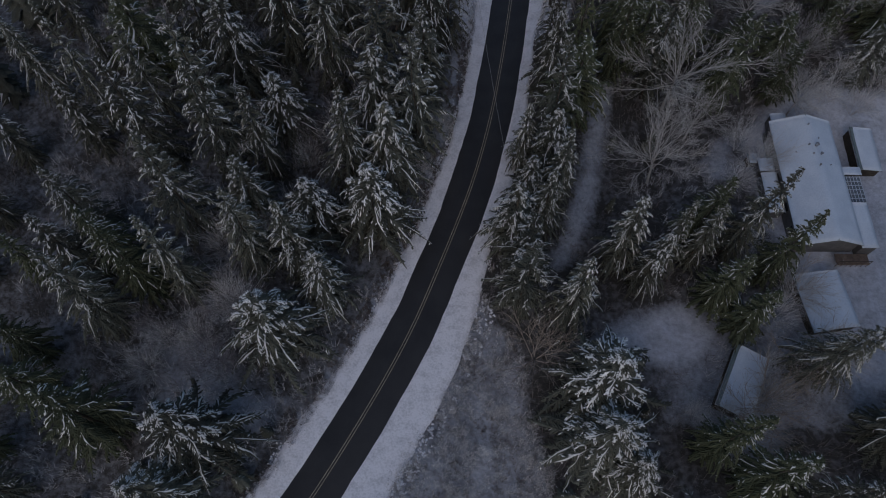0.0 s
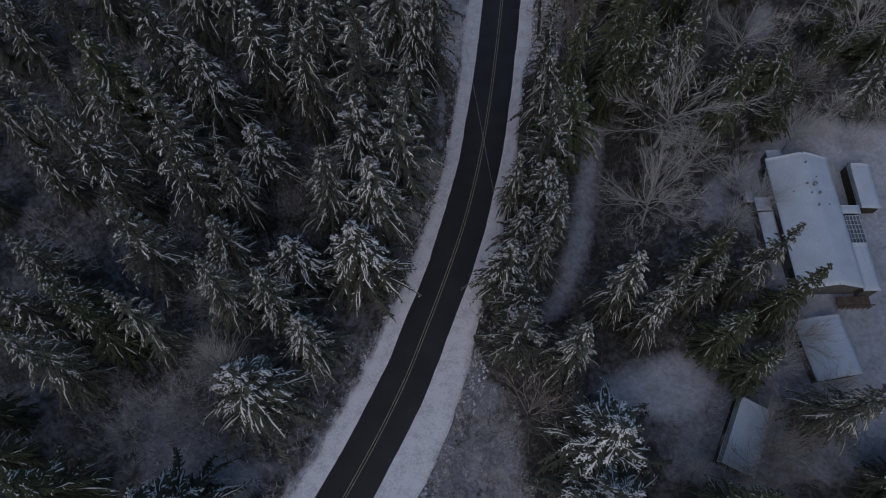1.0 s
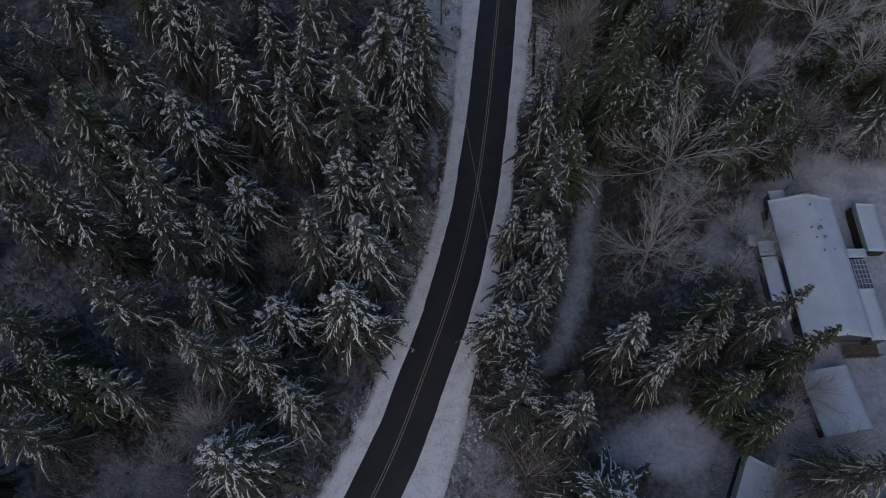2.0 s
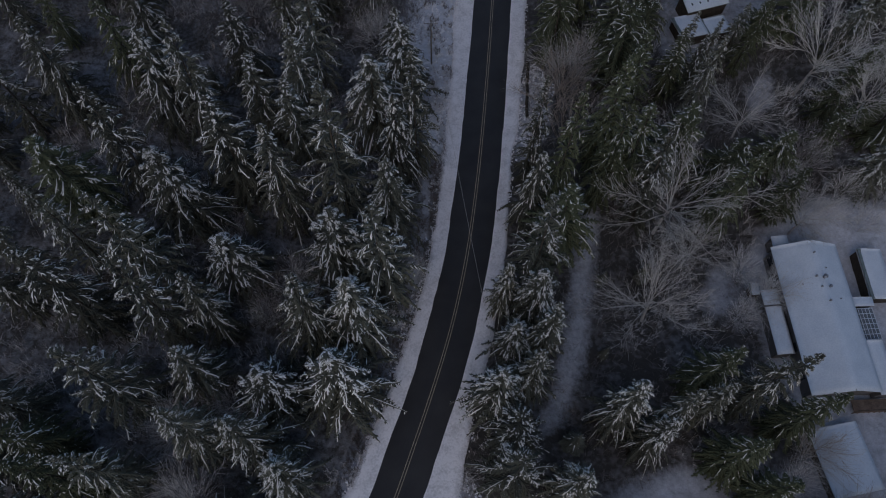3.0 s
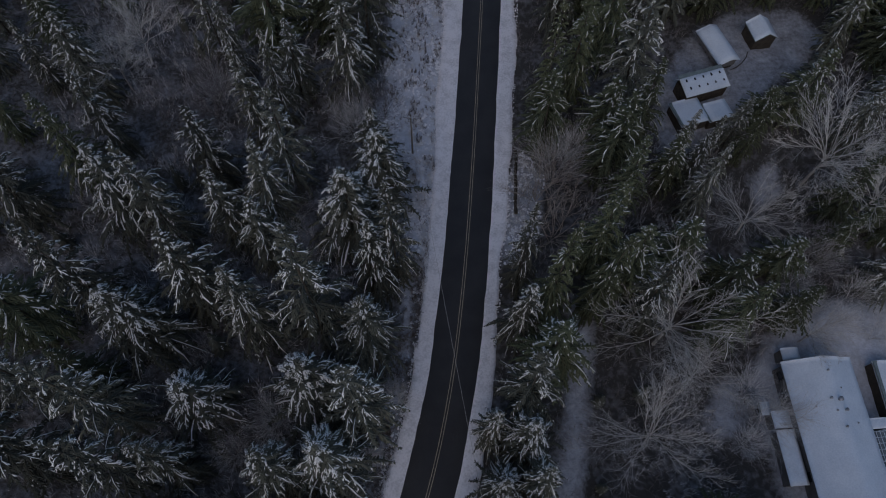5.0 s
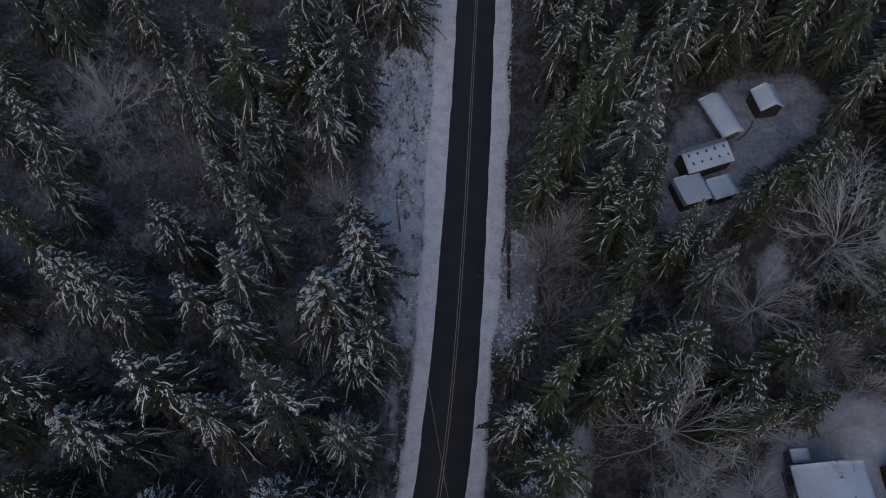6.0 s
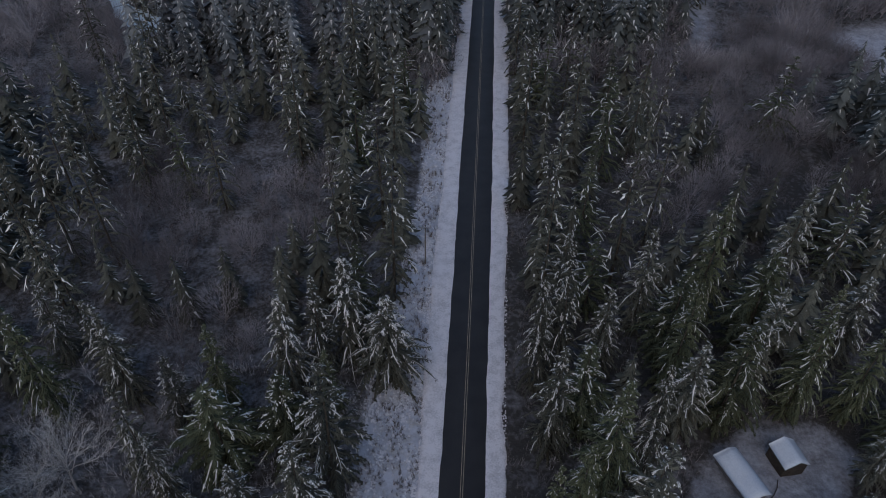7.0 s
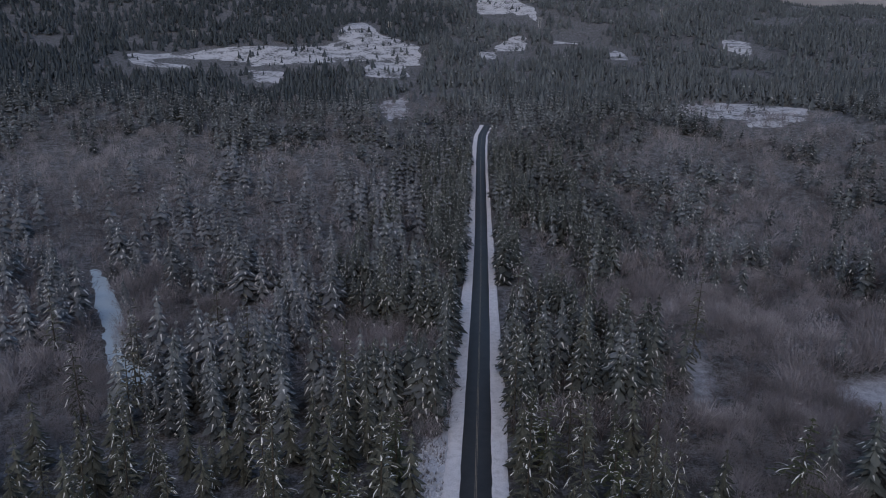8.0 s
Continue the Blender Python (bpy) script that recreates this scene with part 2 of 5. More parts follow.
def thing(name, x, y, z, label, category, group="", kind="", turn=0):
    ob = new(name)
    ob.matrix_world = pose(x, y, z, 0, 0, turn)
    return tagged(ob, label, category, group, kind)


# ---- ground ----
YARD = [(60, 75), (66, 77), (80, 76), (92, 55), (86, 25), (70, 22), (60, 24), (54, 30), (54, 44), (52, 50), (51, 58), (51, 66), (55, 71)]
GLADE = [(23, 31.2), (28.4, 34.7), (35.5, 37), (40, 36), (42, 31), (38.3, 27), (33, 26.5), (26, 28.5)]
LANE = [(27.5, 80), (31, 79), (28, 63), (25, 51), (21, 43), (16.3, 41), (20, 50), (23.6, 63)]
DRIVE = [(40, 14), (47, 14), (54, 24), (52, 31), (44, 31), (39, 24)]
FRONT = [(45, 57), (51, 60), (50, 67), (46, 66), (43, 60)]
BACK = [(56, 70), (62, 82), (72, 84), (78, 79), (68, 77), (60, 74)]
BENCH = [(45.7, 114.8), (51, 121.6), (56.2, 126.7), (62.8, 129.8), (74, 129), (79, 122.3), (71, 116.4), (60.5, 109.3), (53.8, 104.3), (45.9, 99.8), (44, 104.9)]
VERGE = [(-12, 6), (-3, 2), (14, 2), (16, 12), (13, 22), (12, 31), (9, 33), (7, 38), (2, 34), (-4, 24), (-9, 14)]
HOLLOW = [(-40, 30), (-35.7, 32.6), (-30.5, 31), (-26.5, 24.3), (-21.6, 23), (-18.5, 22.7), (-23.4, 17.3), (-30, 12), (-38, 10), (-40, 25)]
CREEK = [(-136, 422), (-119, 395), (-95, 348), (-77, 304), (-58, 291), (-57, 282), (-76, 287), (-93, 322), (-118, 376), (-138, 415)]
MEADOW = [(147, 276), (172, 282), (190, 270), (160, 236), (140, 240)]
GAP = [(63.8, 102), (58, 97.4), (57, 90), (63, 94)]
TRACK = [(113, 312), (126, 316), (113, 274), (103, 258), (98, 262)]
LEFT_VERGE = [(float(road_x(y)) - o, float(y)) for y, o in ((84, 7), (84, 5), (110, 5), (150, 5), (200, 6), (262, 7), (262, 13), (240, 15), (200, 13), (175, 14), (150, 17), (125, 16.5), (108, 15), (95, 11))]
EAST_VERGE = [(float(road_x(y)) + o, float(y)) for y, o in ((86, 5), (100, 5.5), (106, 8), (100, 12), (90, 11), (84, 8))]
BANKS = [(float(road_x(y)) - 6, float(y)) for y in range(-5, 90, 5)] + [(float(road_x(y)) - 9.2, float(y)) for y in range(85, -10, -5)]
PALE = [(-1, 117), (4, 118), (5, 108), (2, 104), (-2, 105)]
NOOK = [(-14.2, 97), (-10, 96), (-10, 89), (-13, 87.5)]
SOUTH = [(38, 36), (66, 38), (64, 18), (44, 17.5), (32, 18.5), (31, 25)]
# zone, depth of snow cover, softness of its margin in metres
# the bench's value is lowered to paint the trees' shade into its snow
COVERS = ((YARD, 0.74, 4.0), (GLADE, 0.74, 4.0), (SOUTH, 0.5, 5.0), (LANE, 0.62, 3.5), (DRIVE, 0.5, 4.0), (FRONT, 0.58, 3.5), (BACK, 0.22, 4.5), (BENCH, 0.52, 3.0), (VERGE, 0.5, 3.5), (HOLLOW, 0.5, 4.5),
          (MEADOW, 0.62, 14.0), (GAP, 0.5, 3.0), (TRACK, 0.5, 6.0), (LEFT_VERGE, 0.85, 2.0), (EAST_VERGE, 0.6, 2.0), (BANKS, 0.62, 2.0), (PALE, 0.7, 3.0), (NOOK, 0.55, 3.0))


# broad stretches of leafless woods: middle and half widths
BARE_LANDS = ((-230, 560, 130, 190), (-112, 314, 36, 55), (2, 305, 16, 50), (-30, 752, 100, 26), (102, 298, 20, 36), (128, 272, 28, 20), (215, 400, 95, 75),
              (230, 525, 75, 60), (195, 600, 50, 85), (405, 650, 170, 115), (95, 232, 20, 18), (135, 232, 28, 26), (180, 310, 45, 40), (-20, 420, 22, 40), (128, 420, 18, 60))


def bare_land(x, y):
    return any(((x - a) / p) ** 2 + ((y - b) / q) ** 2 < 1 + 0.5 * noise.noise((x * 0.03, y * 0.02, 1)) for a, b, p, q in BARE_LANDS)


def cover_of(X, Y):
    """Snow cover of the ground, from 0 to 1, by the zones and their soft margins."""
    out = np.zeros(X.shape)
    for poly, depth, soft in COVERS:
        px, py = [p[0] for p in poly], [p[1] for p in poly]
        near = (X > min(px) - soft) & (X < max(px) + soft) & (Y > min(py) - soft) & (Y < max(py) + soft)
        x, y = X[near], Y[near]
        dist, odd = np.full(x.shape, 1e9), np.zeros(x.shape, bool)
        for (x1, y1), (x2, y2) in zip(poly, poly[1:] + poly[:1]):
            t = np.clip(((x - x1) * (x2 - x1) + (y - y1) * (y2 - y1)) / ((x2 - x1) ** 2 + (y2 - y1) ** 2 + 1e-9), 0, 1)
            dist = np.minimum(dist, np.hypot(x - x1 - t * (x2 - x1), y - y1 - t * (y2 - y1)))
            if y1 != y2:
                odd ^= ((y1 > y) != (y2 > y)) & (x < (x2 - x1) * (y - y1) / (y2 - y1) + x1)
        out[near] = np.maximum(out[near], depth * smooth(-0.6, 0.6, np.where(odd, dist, -dist) / soft))
    out = np.maximum(out, np.where(Y > 235, 0.27, np.where(X < road_x(Y), 0.27, 0.1)) * (Y > -60))
    for a, b, p, q in BARE_LANDS:
        out = np.maximum(out, 0.22 * smooth(1.15, 0.75, np.hypot((X - a) / p, (Y - b) / q)))
    return out


gx = np.concatenate((-150 - np.geomspace(6, 4600, 26)[::-1], np.arange(-150, -60, 3.5), np.arange(-60, 95, 0.95), np.arange(95, 190, 3.5), 190 + np.geomspace(6, 4600, 26)))
gy = np.concatenate((-60 - np.geomspace(10, 4400, 12)[::-1], np.arange(-60, 0, 4.0), np.arange(0, 135, 0.95), np.arange(135, 265, 2.0), np.arange(265, 480, 4.0), 480 + np.geomspace(6, 4200, 60)))
GX, GY = np.meshgrid(gx, gy)
GZ = land_z(GX, GY)
cover = cover_of(GX, GY)
for k, scale in ((0.10, 0.9), (0.06, 2.1)):
    GZ = GZ + np.where((np.abs(GX - road_x(GY)) > 8) & (GY < 270) & (GY > -5), k * np.sin(GX * scale + np.sin(GY * scale * 0.7) * 2) * np.sin(GY * scale * 1.1 + 1.7), 0)
idx = np.arange(len(gx) * len(gy)).reshape(len(gy), len(gx))
quads = np.stack((idx[:-1, :-1], idx[:-1, 1:], idx[1:, 1:], idx[1:, :-1]), -1).reshape(-1, 4)
ground_mesh = mesh_of("ground", np.stack((GX, GY, GZ), -1).reshape(-1, 3), quads, LITTER, shade=True)
ground_mesh.attributes.new("cover", "FLOAT", "POINT").data.foreach_set("value", cover.reshape(-1).astype(np.float32))
ground = new("ground", ground_mesh)
tagged(ground, "forest floor with leaf litter, snow in clearings and frost", "ground", kind="structure")

# ---- road ----
line_y = np.concatenate((np.arange(-50, 300, 1.5), np.arange(300, 785, 5.0)))
LINE = np.stack((road_x(line_y), line_y), -1)
TANG = np.gradient(LINE, axis=0)
TANG /= np.linalg.norm(TANG, axis=1)[:, None]
NORM = np.stack((TANG[:, 1], -TANG[:, 0]), -1)


def strip(name, offs, heights, mat, shade=True):
    """A ribbon along the road: offsets across it (right is positive) and heights over the roadbed, each one value or one per station."""
    n, k = len(LINE), len(offs)
    verts = np.zeros((n, k, 3))
    for i, (o, h) in enumerate(zip(offs, heights)):
        verts[:, i, :2] = LINE + NORM * np.broadcast_to(o, n)[:, None]
        verts[:, i, 2] = road_z(line_y) + np.broadcast_to(h, n)
    ids = np.arange(n * k).reshape(n, k)
    q = np.stack((ids[:-1, :-1], ids[:-1, 1:], ids[1:, 1:], ids[1:, :-1]), -1).reshape(-1, 4)
    return new(name, mesh_of(name, verts.reshape(-1, 3), q, mat, shade=shade))


rng = np.random.default_rng(7)


def wander(size, step):
    """Smooth random values along the road."""
    pts = rng.normal(0, size, int(len(LINE) / step) + 4)
    return np.interp(np.arange(len(LINE)), np.arange(len(pts)) * step, pts)


paved = np.interp(line_y, (-50, 130, 200, 800), (3.45, 3.45, 3.85, 3.85))
tagged(strip("road", (-paved - 0.3, -paved, 0, paved, paved + 0.3), (-0.12, 0.0, 0.06, 0.0, -0.12), ASPHALT), "two-lane black asphalt road cleared of snow", "road", kind="structure")
for o in (-0.17, 0.17):
    edge = wander(0.006, 3)
    tagged(strip("centre_line", (o - 0.05 + edge, o + 0.05 + edge), (0.062, 0.062), YELLOW), "worn yellow painted centre line on asphalt", "road marking", kind="structure")
wl = np.interp(line_y, (-50, 0, 20, 45, 88, 95, 160, 274, 390, 515, 650, 800), (4.8, 4.5, 3.6, 2.5, 2.4, 2.6, 4.0, 4.6, 4.8, 6.2, 4.6, 4.6))
wr = np.interp(line_y, (-50, 0, 30, 45, 60, 88, 95, 160, 274, 390, 515, 650, 800), (5.6, 5.4, 4.8, 3.4, 2.2, 2.0, 2.6, 3.3, 5.2, 3.9, 3.3, 2.1, 2.0))
for name, sgn, w in (("left_snow_shoulder", -1, wl), ("right_snow_shoulder", 1, wr)):
    inner = paved - 0.05 + wander(0.06, 3) + wander(0.03, 1)
    outer = 3.4 + w + wander(0.22, 5) + wander(0.09, 1)
    offs, tops = [], []
    for k, (f, h) in enumerate(((0, 0.012), (0.04, 0.06), (0.2, 0.07), (0.45, 0.05), (0.7, 0.08), (0.9, 0.12), (1.0, -0.1))):
        offs.append(sgn * (inner + (outer - inner) * f))
        tops.append(h + (0 if k in (0, 6) else np.abs(wander(0.02, 2)) + np.abs(wander(0.015, 1))))
    if sgn < 0:
        offs, tops = offs[::-1], tops[::-1]
    tagged(strip(name, offs, tops, ROADSIDE_SNOW), "ploughed snow shoulder beside the asphalt road", "snow", kind="structure")


def blob_sheet(name, poly, lift, mat, label, category="snow", cell=0.5, ragged=2.0):
    """A sheet of snow that lies on the ground inside a ragged outline."""
    xs, ys = [p[0] for p in poly], [p[1] for p in poly]
    X, Y = np.meshgrid(np.arange(min(xs) - 3, max(xs) + 3, cell), np.arange(min(ys) - 3, max(ys) + 3, cell))
    k = X.shape[1]
    keep, verts, names = [], [], {}
    for j in range(X.shape[0] - 1):
        for i in range(k - 1):
            cx, cy = X[j, i] + cell / 2, Y[j, i] + cell / 2
            v = noise.noise_vector((cx * 0.25, cy * 0.25, 3)) * ragged + noise.noise_vector((cx * 0.9, cy * 0.9, 7)) * ragged * 0.45
            if inside(cx + v[0], cy + v[1], poly):
                face = []
                for a, b in ((j, i), (j, i + 1), (j + 1, i + 1), (j + 1, i)):
                    if (a, b) not in names:
                        names[a, b] = len(verts)
                        px, py = X[a, b], Y[a, b]
                        s = noise.noise_vector((px * 1.1, py * 1.1, 1)) * cell * 0.45
                        verts.append((px + s[0], py + s[1], float(land_z(px + s[0], py + s[1])) + lift + 0.12 * abs(noise.noise((px * 0.5, py * 0.5, 2)))))
                    face.append(names[a, b])
                keep.append(face)
    # round off the outline
    count, rim = {}, {}
    for f in keep:
        for a, b in zip(f, f[1:] + f[:1]):
            key = (min(a, b), max(a, b))
            count[key] = count.get(key, 0) + 1
    for (a, b), n in count.items():
        if n == 1:
            rim.setdefault(a, []).append(b)
            rim.setdefault(b, []).append(a)
    for _ in range(4):
        moved = {a: tuple(0.5 * verts[a][k] + 0.5 * sum(verts[b][k] for b in bs) / len(bs) for k in range(3)) for a, bs in rim.items()}
        for a, p in moved.items():
            verts[a] = p
    for a in rim:
        verts[a] = (verts[a][0], verts[a][1], float(land_z(verts[a][0], verts[a][1])) - 0.03)
    ob = new(name, mesh_of(name, verts, keep, mat, shade=True))
    return tagged(ob, label, category, kind="structure")


blob_sheet("frozen_creek", CREEK, 0.15, CREEK_ICE, "frozen snow-covered creek in the forest", cell=2.5, ragged=3)

# logged openings under snow on the hills
CLEARCUTS = (
    [(-477, 1418), (-399, 1410), (-305, 1447), (-173, 1480), (-104, 1575), (-106, 1693), (-68, 1838), (-26, 1658), (67, 1487), (56, 1350), (-50, 1380), (-128, 1345), (-293, 1285), (-408, 1225)],
    [(-245, 1298), (-173, 1262), (-150, 1142), (-204, 1170)],
    [(-43, 1367), (-8, 1396), (49, 1356), (43, 1150), (31, 1095), (26, 1235), (-33, 1235)],
    [(-8, 992), (13, 1044), (42, 1104), (35, 945), (24, 845), (12, 783), (0, 885)],
    [(177, 1494), (217, 1582), (320, 1754), (294, 1580), (217, 1480), (169, 1415)],
    [(382, 1802), (435, 1839), (518, 1825), (503, 1730), (370, 1680)],
    [(255, 2223), (358, 2212), (398, 2019), (379, 1890), (271, 1980), (233, 2015)],
    [(759, 1663), (827, 1745), (787, 1572), (733, 1466), (703, 1517)],
    [(370, 962), (416, 964), (529, 912), (461, 803), (378, 753), (369, 763), (391, 815), (331, 848)],
    [(477, 1623), (528, 1670), (466, 1458), (439, 1458)],
)
for cut in CLEARCUTS:
    blob_sheet("clearcut", cut, 1.0, LOGGED, "snow-covered logged opening on the wooded hill", cell=14, ragged=16)

# ---- conifers: x, y and height of the crown's tip over the roadbed ----
WEST_NEAR = ((-32.6, 9.2, 20), (-30, 16, 27), (-44, 18, 20), (-22, 30, 23), (-46, 33, 24), (-16, 37, 19), (-41, 38, 23), (-35, 38, 25), (-50, 40, 20), (-19, 41, 22), (-45, 42, 24), (-26, 42, 23), (-50, 47, 20), (-36, 48, 26), (-9, 48, 22), (-18, 48, 19), (-27, 50, 20), (-13, 56, 26), (-7, 57, 24), (-26, 58, 24), (-32, 58, 26), (-43, 60, 25), (-54, 63, 20), (-3, 63, 24), (-34, 65, 26), (-24, 66, 18), (-9, 66, 25))
WEST_MIDDLE = ((-52, 67, 28), (-44, 69, 22), (-38, 70, 18), (-2, 73, 22), (-32, 76, 25), (-17, 76, 27), (-9, 76, 29), (-48, 79, 24), (-38, 81, 28), (-24, 81, 29), (-1, 82, 26), (2, 84, 26), (-16, 88, 22))
WEST_BEYOND = ((-30, 91, 27), (-4, 91, 23), (-21, 92, 23), (-15, 94, 27), (-36, 95, 26), (-52, 97, 22), (0, 97, 23), (-13, 100, 23), (-43, 102, 24), (-25, 102, 19), (-1, 103, 17), (-41, 109, 21), (-18, 109, 27))
WEST_FAR = ((-15, 113, 23), (-4, 117, 26), (-13, 119, 20), (-46, 120, 23), (-22, 121, 22), (-25, 124, 26), (-1, 126, 25), (-17, 129, 24), (-8, 132, 21), (-45, 140, 27), (-34, 142, 27), (-9, 144, 26), (7, 145, 23), (-38, 146, 23), (-4, 146, 27), (1, 150, 28), (-48, 152, 18), (-46, 157, 28), (2, 158, 18), (8, 163, 27), (-53, 164, 27), (-2, 169, 30), (1, 172, 21), (-46, 175, 27), (-54, 176, 27), (6, 184, 25), (-28, 192, 24), (-59, 193, 26), (-44, 196, 27), (-37, 199, 24))
WEST_FARTHEST = ((-48, 201, 20), (-12, 203, 30), (9, 203, 27), (0, 208, 26), (-49, 208, 22), (-44, 214, 24), (-17, 220, 25), (-65, 222, 14), (-42, 226, 16), (12, 229, 26), (-1, 249, 28), (-57, 251, 24), (-74, 260, 22), (-60, 267, 27), (-63, 272, 24), (-10, 279, 25), (-33, 285, 23), (-97, 297, 23), (-50, 314, 21), (8, 324, 28), (23, 334, 26), (-32, 343, 20))
EAST_NEAR = ((15.5, 48, 19), (12.6, 41, 17), (17.3, 58.5, 20), (13.2, 60, 19), (38.4, 43.4, 20), (30.3, 39.5, 19), (39.5, 47.5, 20), (41, 11, 25), (25, 12, 14), (36, 15, 23), (21, 16, 20), (22, 23, 22), (43.5, 32.5, 14), (40.5, 36.8, 15), (19, 34, 23), (12, 36, 19), (49, 41, 20), (33, 42, 22), (27, 43, 23), (44, 45, 24), (11, 46, 21), (18, 53, 23), (14, 53, 16), (18, 64, 23), (52, 26, 22), (60, 17, 22), (70, 22, 23), (76, 34, 22), (46, 8, 22), (33, 3, 20), (57, 6, 23), (66, 8, 22))
EAST_MIDDLE = ((43, 96, 20), (45, 99, 20), (49, 99, 17.5), (46.5, 96.5, 18), (80, 124, 24), (84, 118, 22), (77, 130, 27), (88, 126, 24), (82, 110, 22), (77, 105, 19), (88, 112, 22), (72, 101, 17), (66, 84, 13), (72, 78, 14), (76, 87, 16), (58, 82, 12), (82, 80, 15), (22, 69, 23), (46, 72, 21), (18, 74, 24), (35, 74, 23), (57, 74, 13), (22, 76, 31), (29, 77, 26), (48, 78, 18), (34, 80, 24), (19, 81, 25), (41, 82, 21), (30, 84, 27), (68, 90, 18), (46, 91, 22), (36, 93, 20), (35, 99, 26), (56, 100, 20), (49.5, 99.5, 14), (55, 103, 14), (60.5, 106.5, 13), (39, 103, 28))
EAST_BEYOND = ((26, 106, 22), (35, 106, 19), (66, 107, 22), (26, 110, 30))
EAST_FAR = ((39, 112, 26), (31, 114, 26), (37, 121, 32), (42, 121, 32), (50, 129, 27), (31, 129, 25), (57, 130, 31), (68, 131, 31), (36, 132, 25), (71, 135, 29), (51, 136, 29), (64, 137, 26), (31, 141, 27), (41, 142, 25), (35, 143, 30), (82, 143, 24), (53, 144, 27), (68, 146, 28), (50, 151, 25), (61, 152, 31), (36, 152, 24), (75, 154, 30), (85, 155, 24), (43, 157, 25), (35, 158, 29), (49, 163, 30), (92, 164, 29), (45, 173, 30), (38, 174, 21), (59, 174, 26))
EAST_FARTHEST = ((41, 180, 25), (55, 197, 34), (68, 202, 26), (63, 203, 33), (40, 210, 25), (100, 211, 32), (52, 213, 25), (60, 216, 26), (53, 228, 28), (49, 234, 26), (46, 239, 24), (44, 250, 26), (68, 271, 23), (70, 278, 27), (82, 283, 25), (58, 290, 25), (114, 297, 28), (98, 321, 24), (57, 322, 24), (73, 322, 28), (87, 337, 28))


def blade(V, T, p0, p1, p2, side, w, tilt=0.5):
    """A tent-shaped spray from p0 over p1 to the tip p2; side: unit vector across it."""
    k = len(V)
    drop = np.array((0, 0, -w * tilt))
    V += [p0, p1, p2, p1 + side * w + drop, p1 - side * w + drop]
    T += [(k, k + 1, k + 3), (k + 1, k + 2, k + 3), (k, k + 4, k + 1), (k + 1, k + 4, k + 2)]


def tent(V, T, p0, p1, side, w, tilt=0.5, widest=0.45):
    """A small folded spray from p0 to its tip p1."""
    k = len(V)
    mid = p0 + (p1 - p0) * widest - np.array((0, 0, w * tilt))
    V += [p0, p1, mid + side * w, mid - side * w]
    T += [(k, k + 1, k + 2), (k, k + 3, k + 1)]


def ridge(V, T, pts, widths, side, tilt=0.4):
    """A lumpy ridge of snow along a bough: a tent-shaped ribbon through pts with its own half width at each point."""
    k = len(V)
    for p, w in zip(pts, widths):
        low = p - np.array((0, 0, w * tilt))
        V += [p, low + side * w, low - side * w]
    for i in range(len(pts) - 1):
        a, b = k + 3 * i, k + 3 * i + 3
        T += [(a, b, a + 1), (b, b + 1, a + 1), (a, a + 2, b), (b, a + 2, b + 2)]


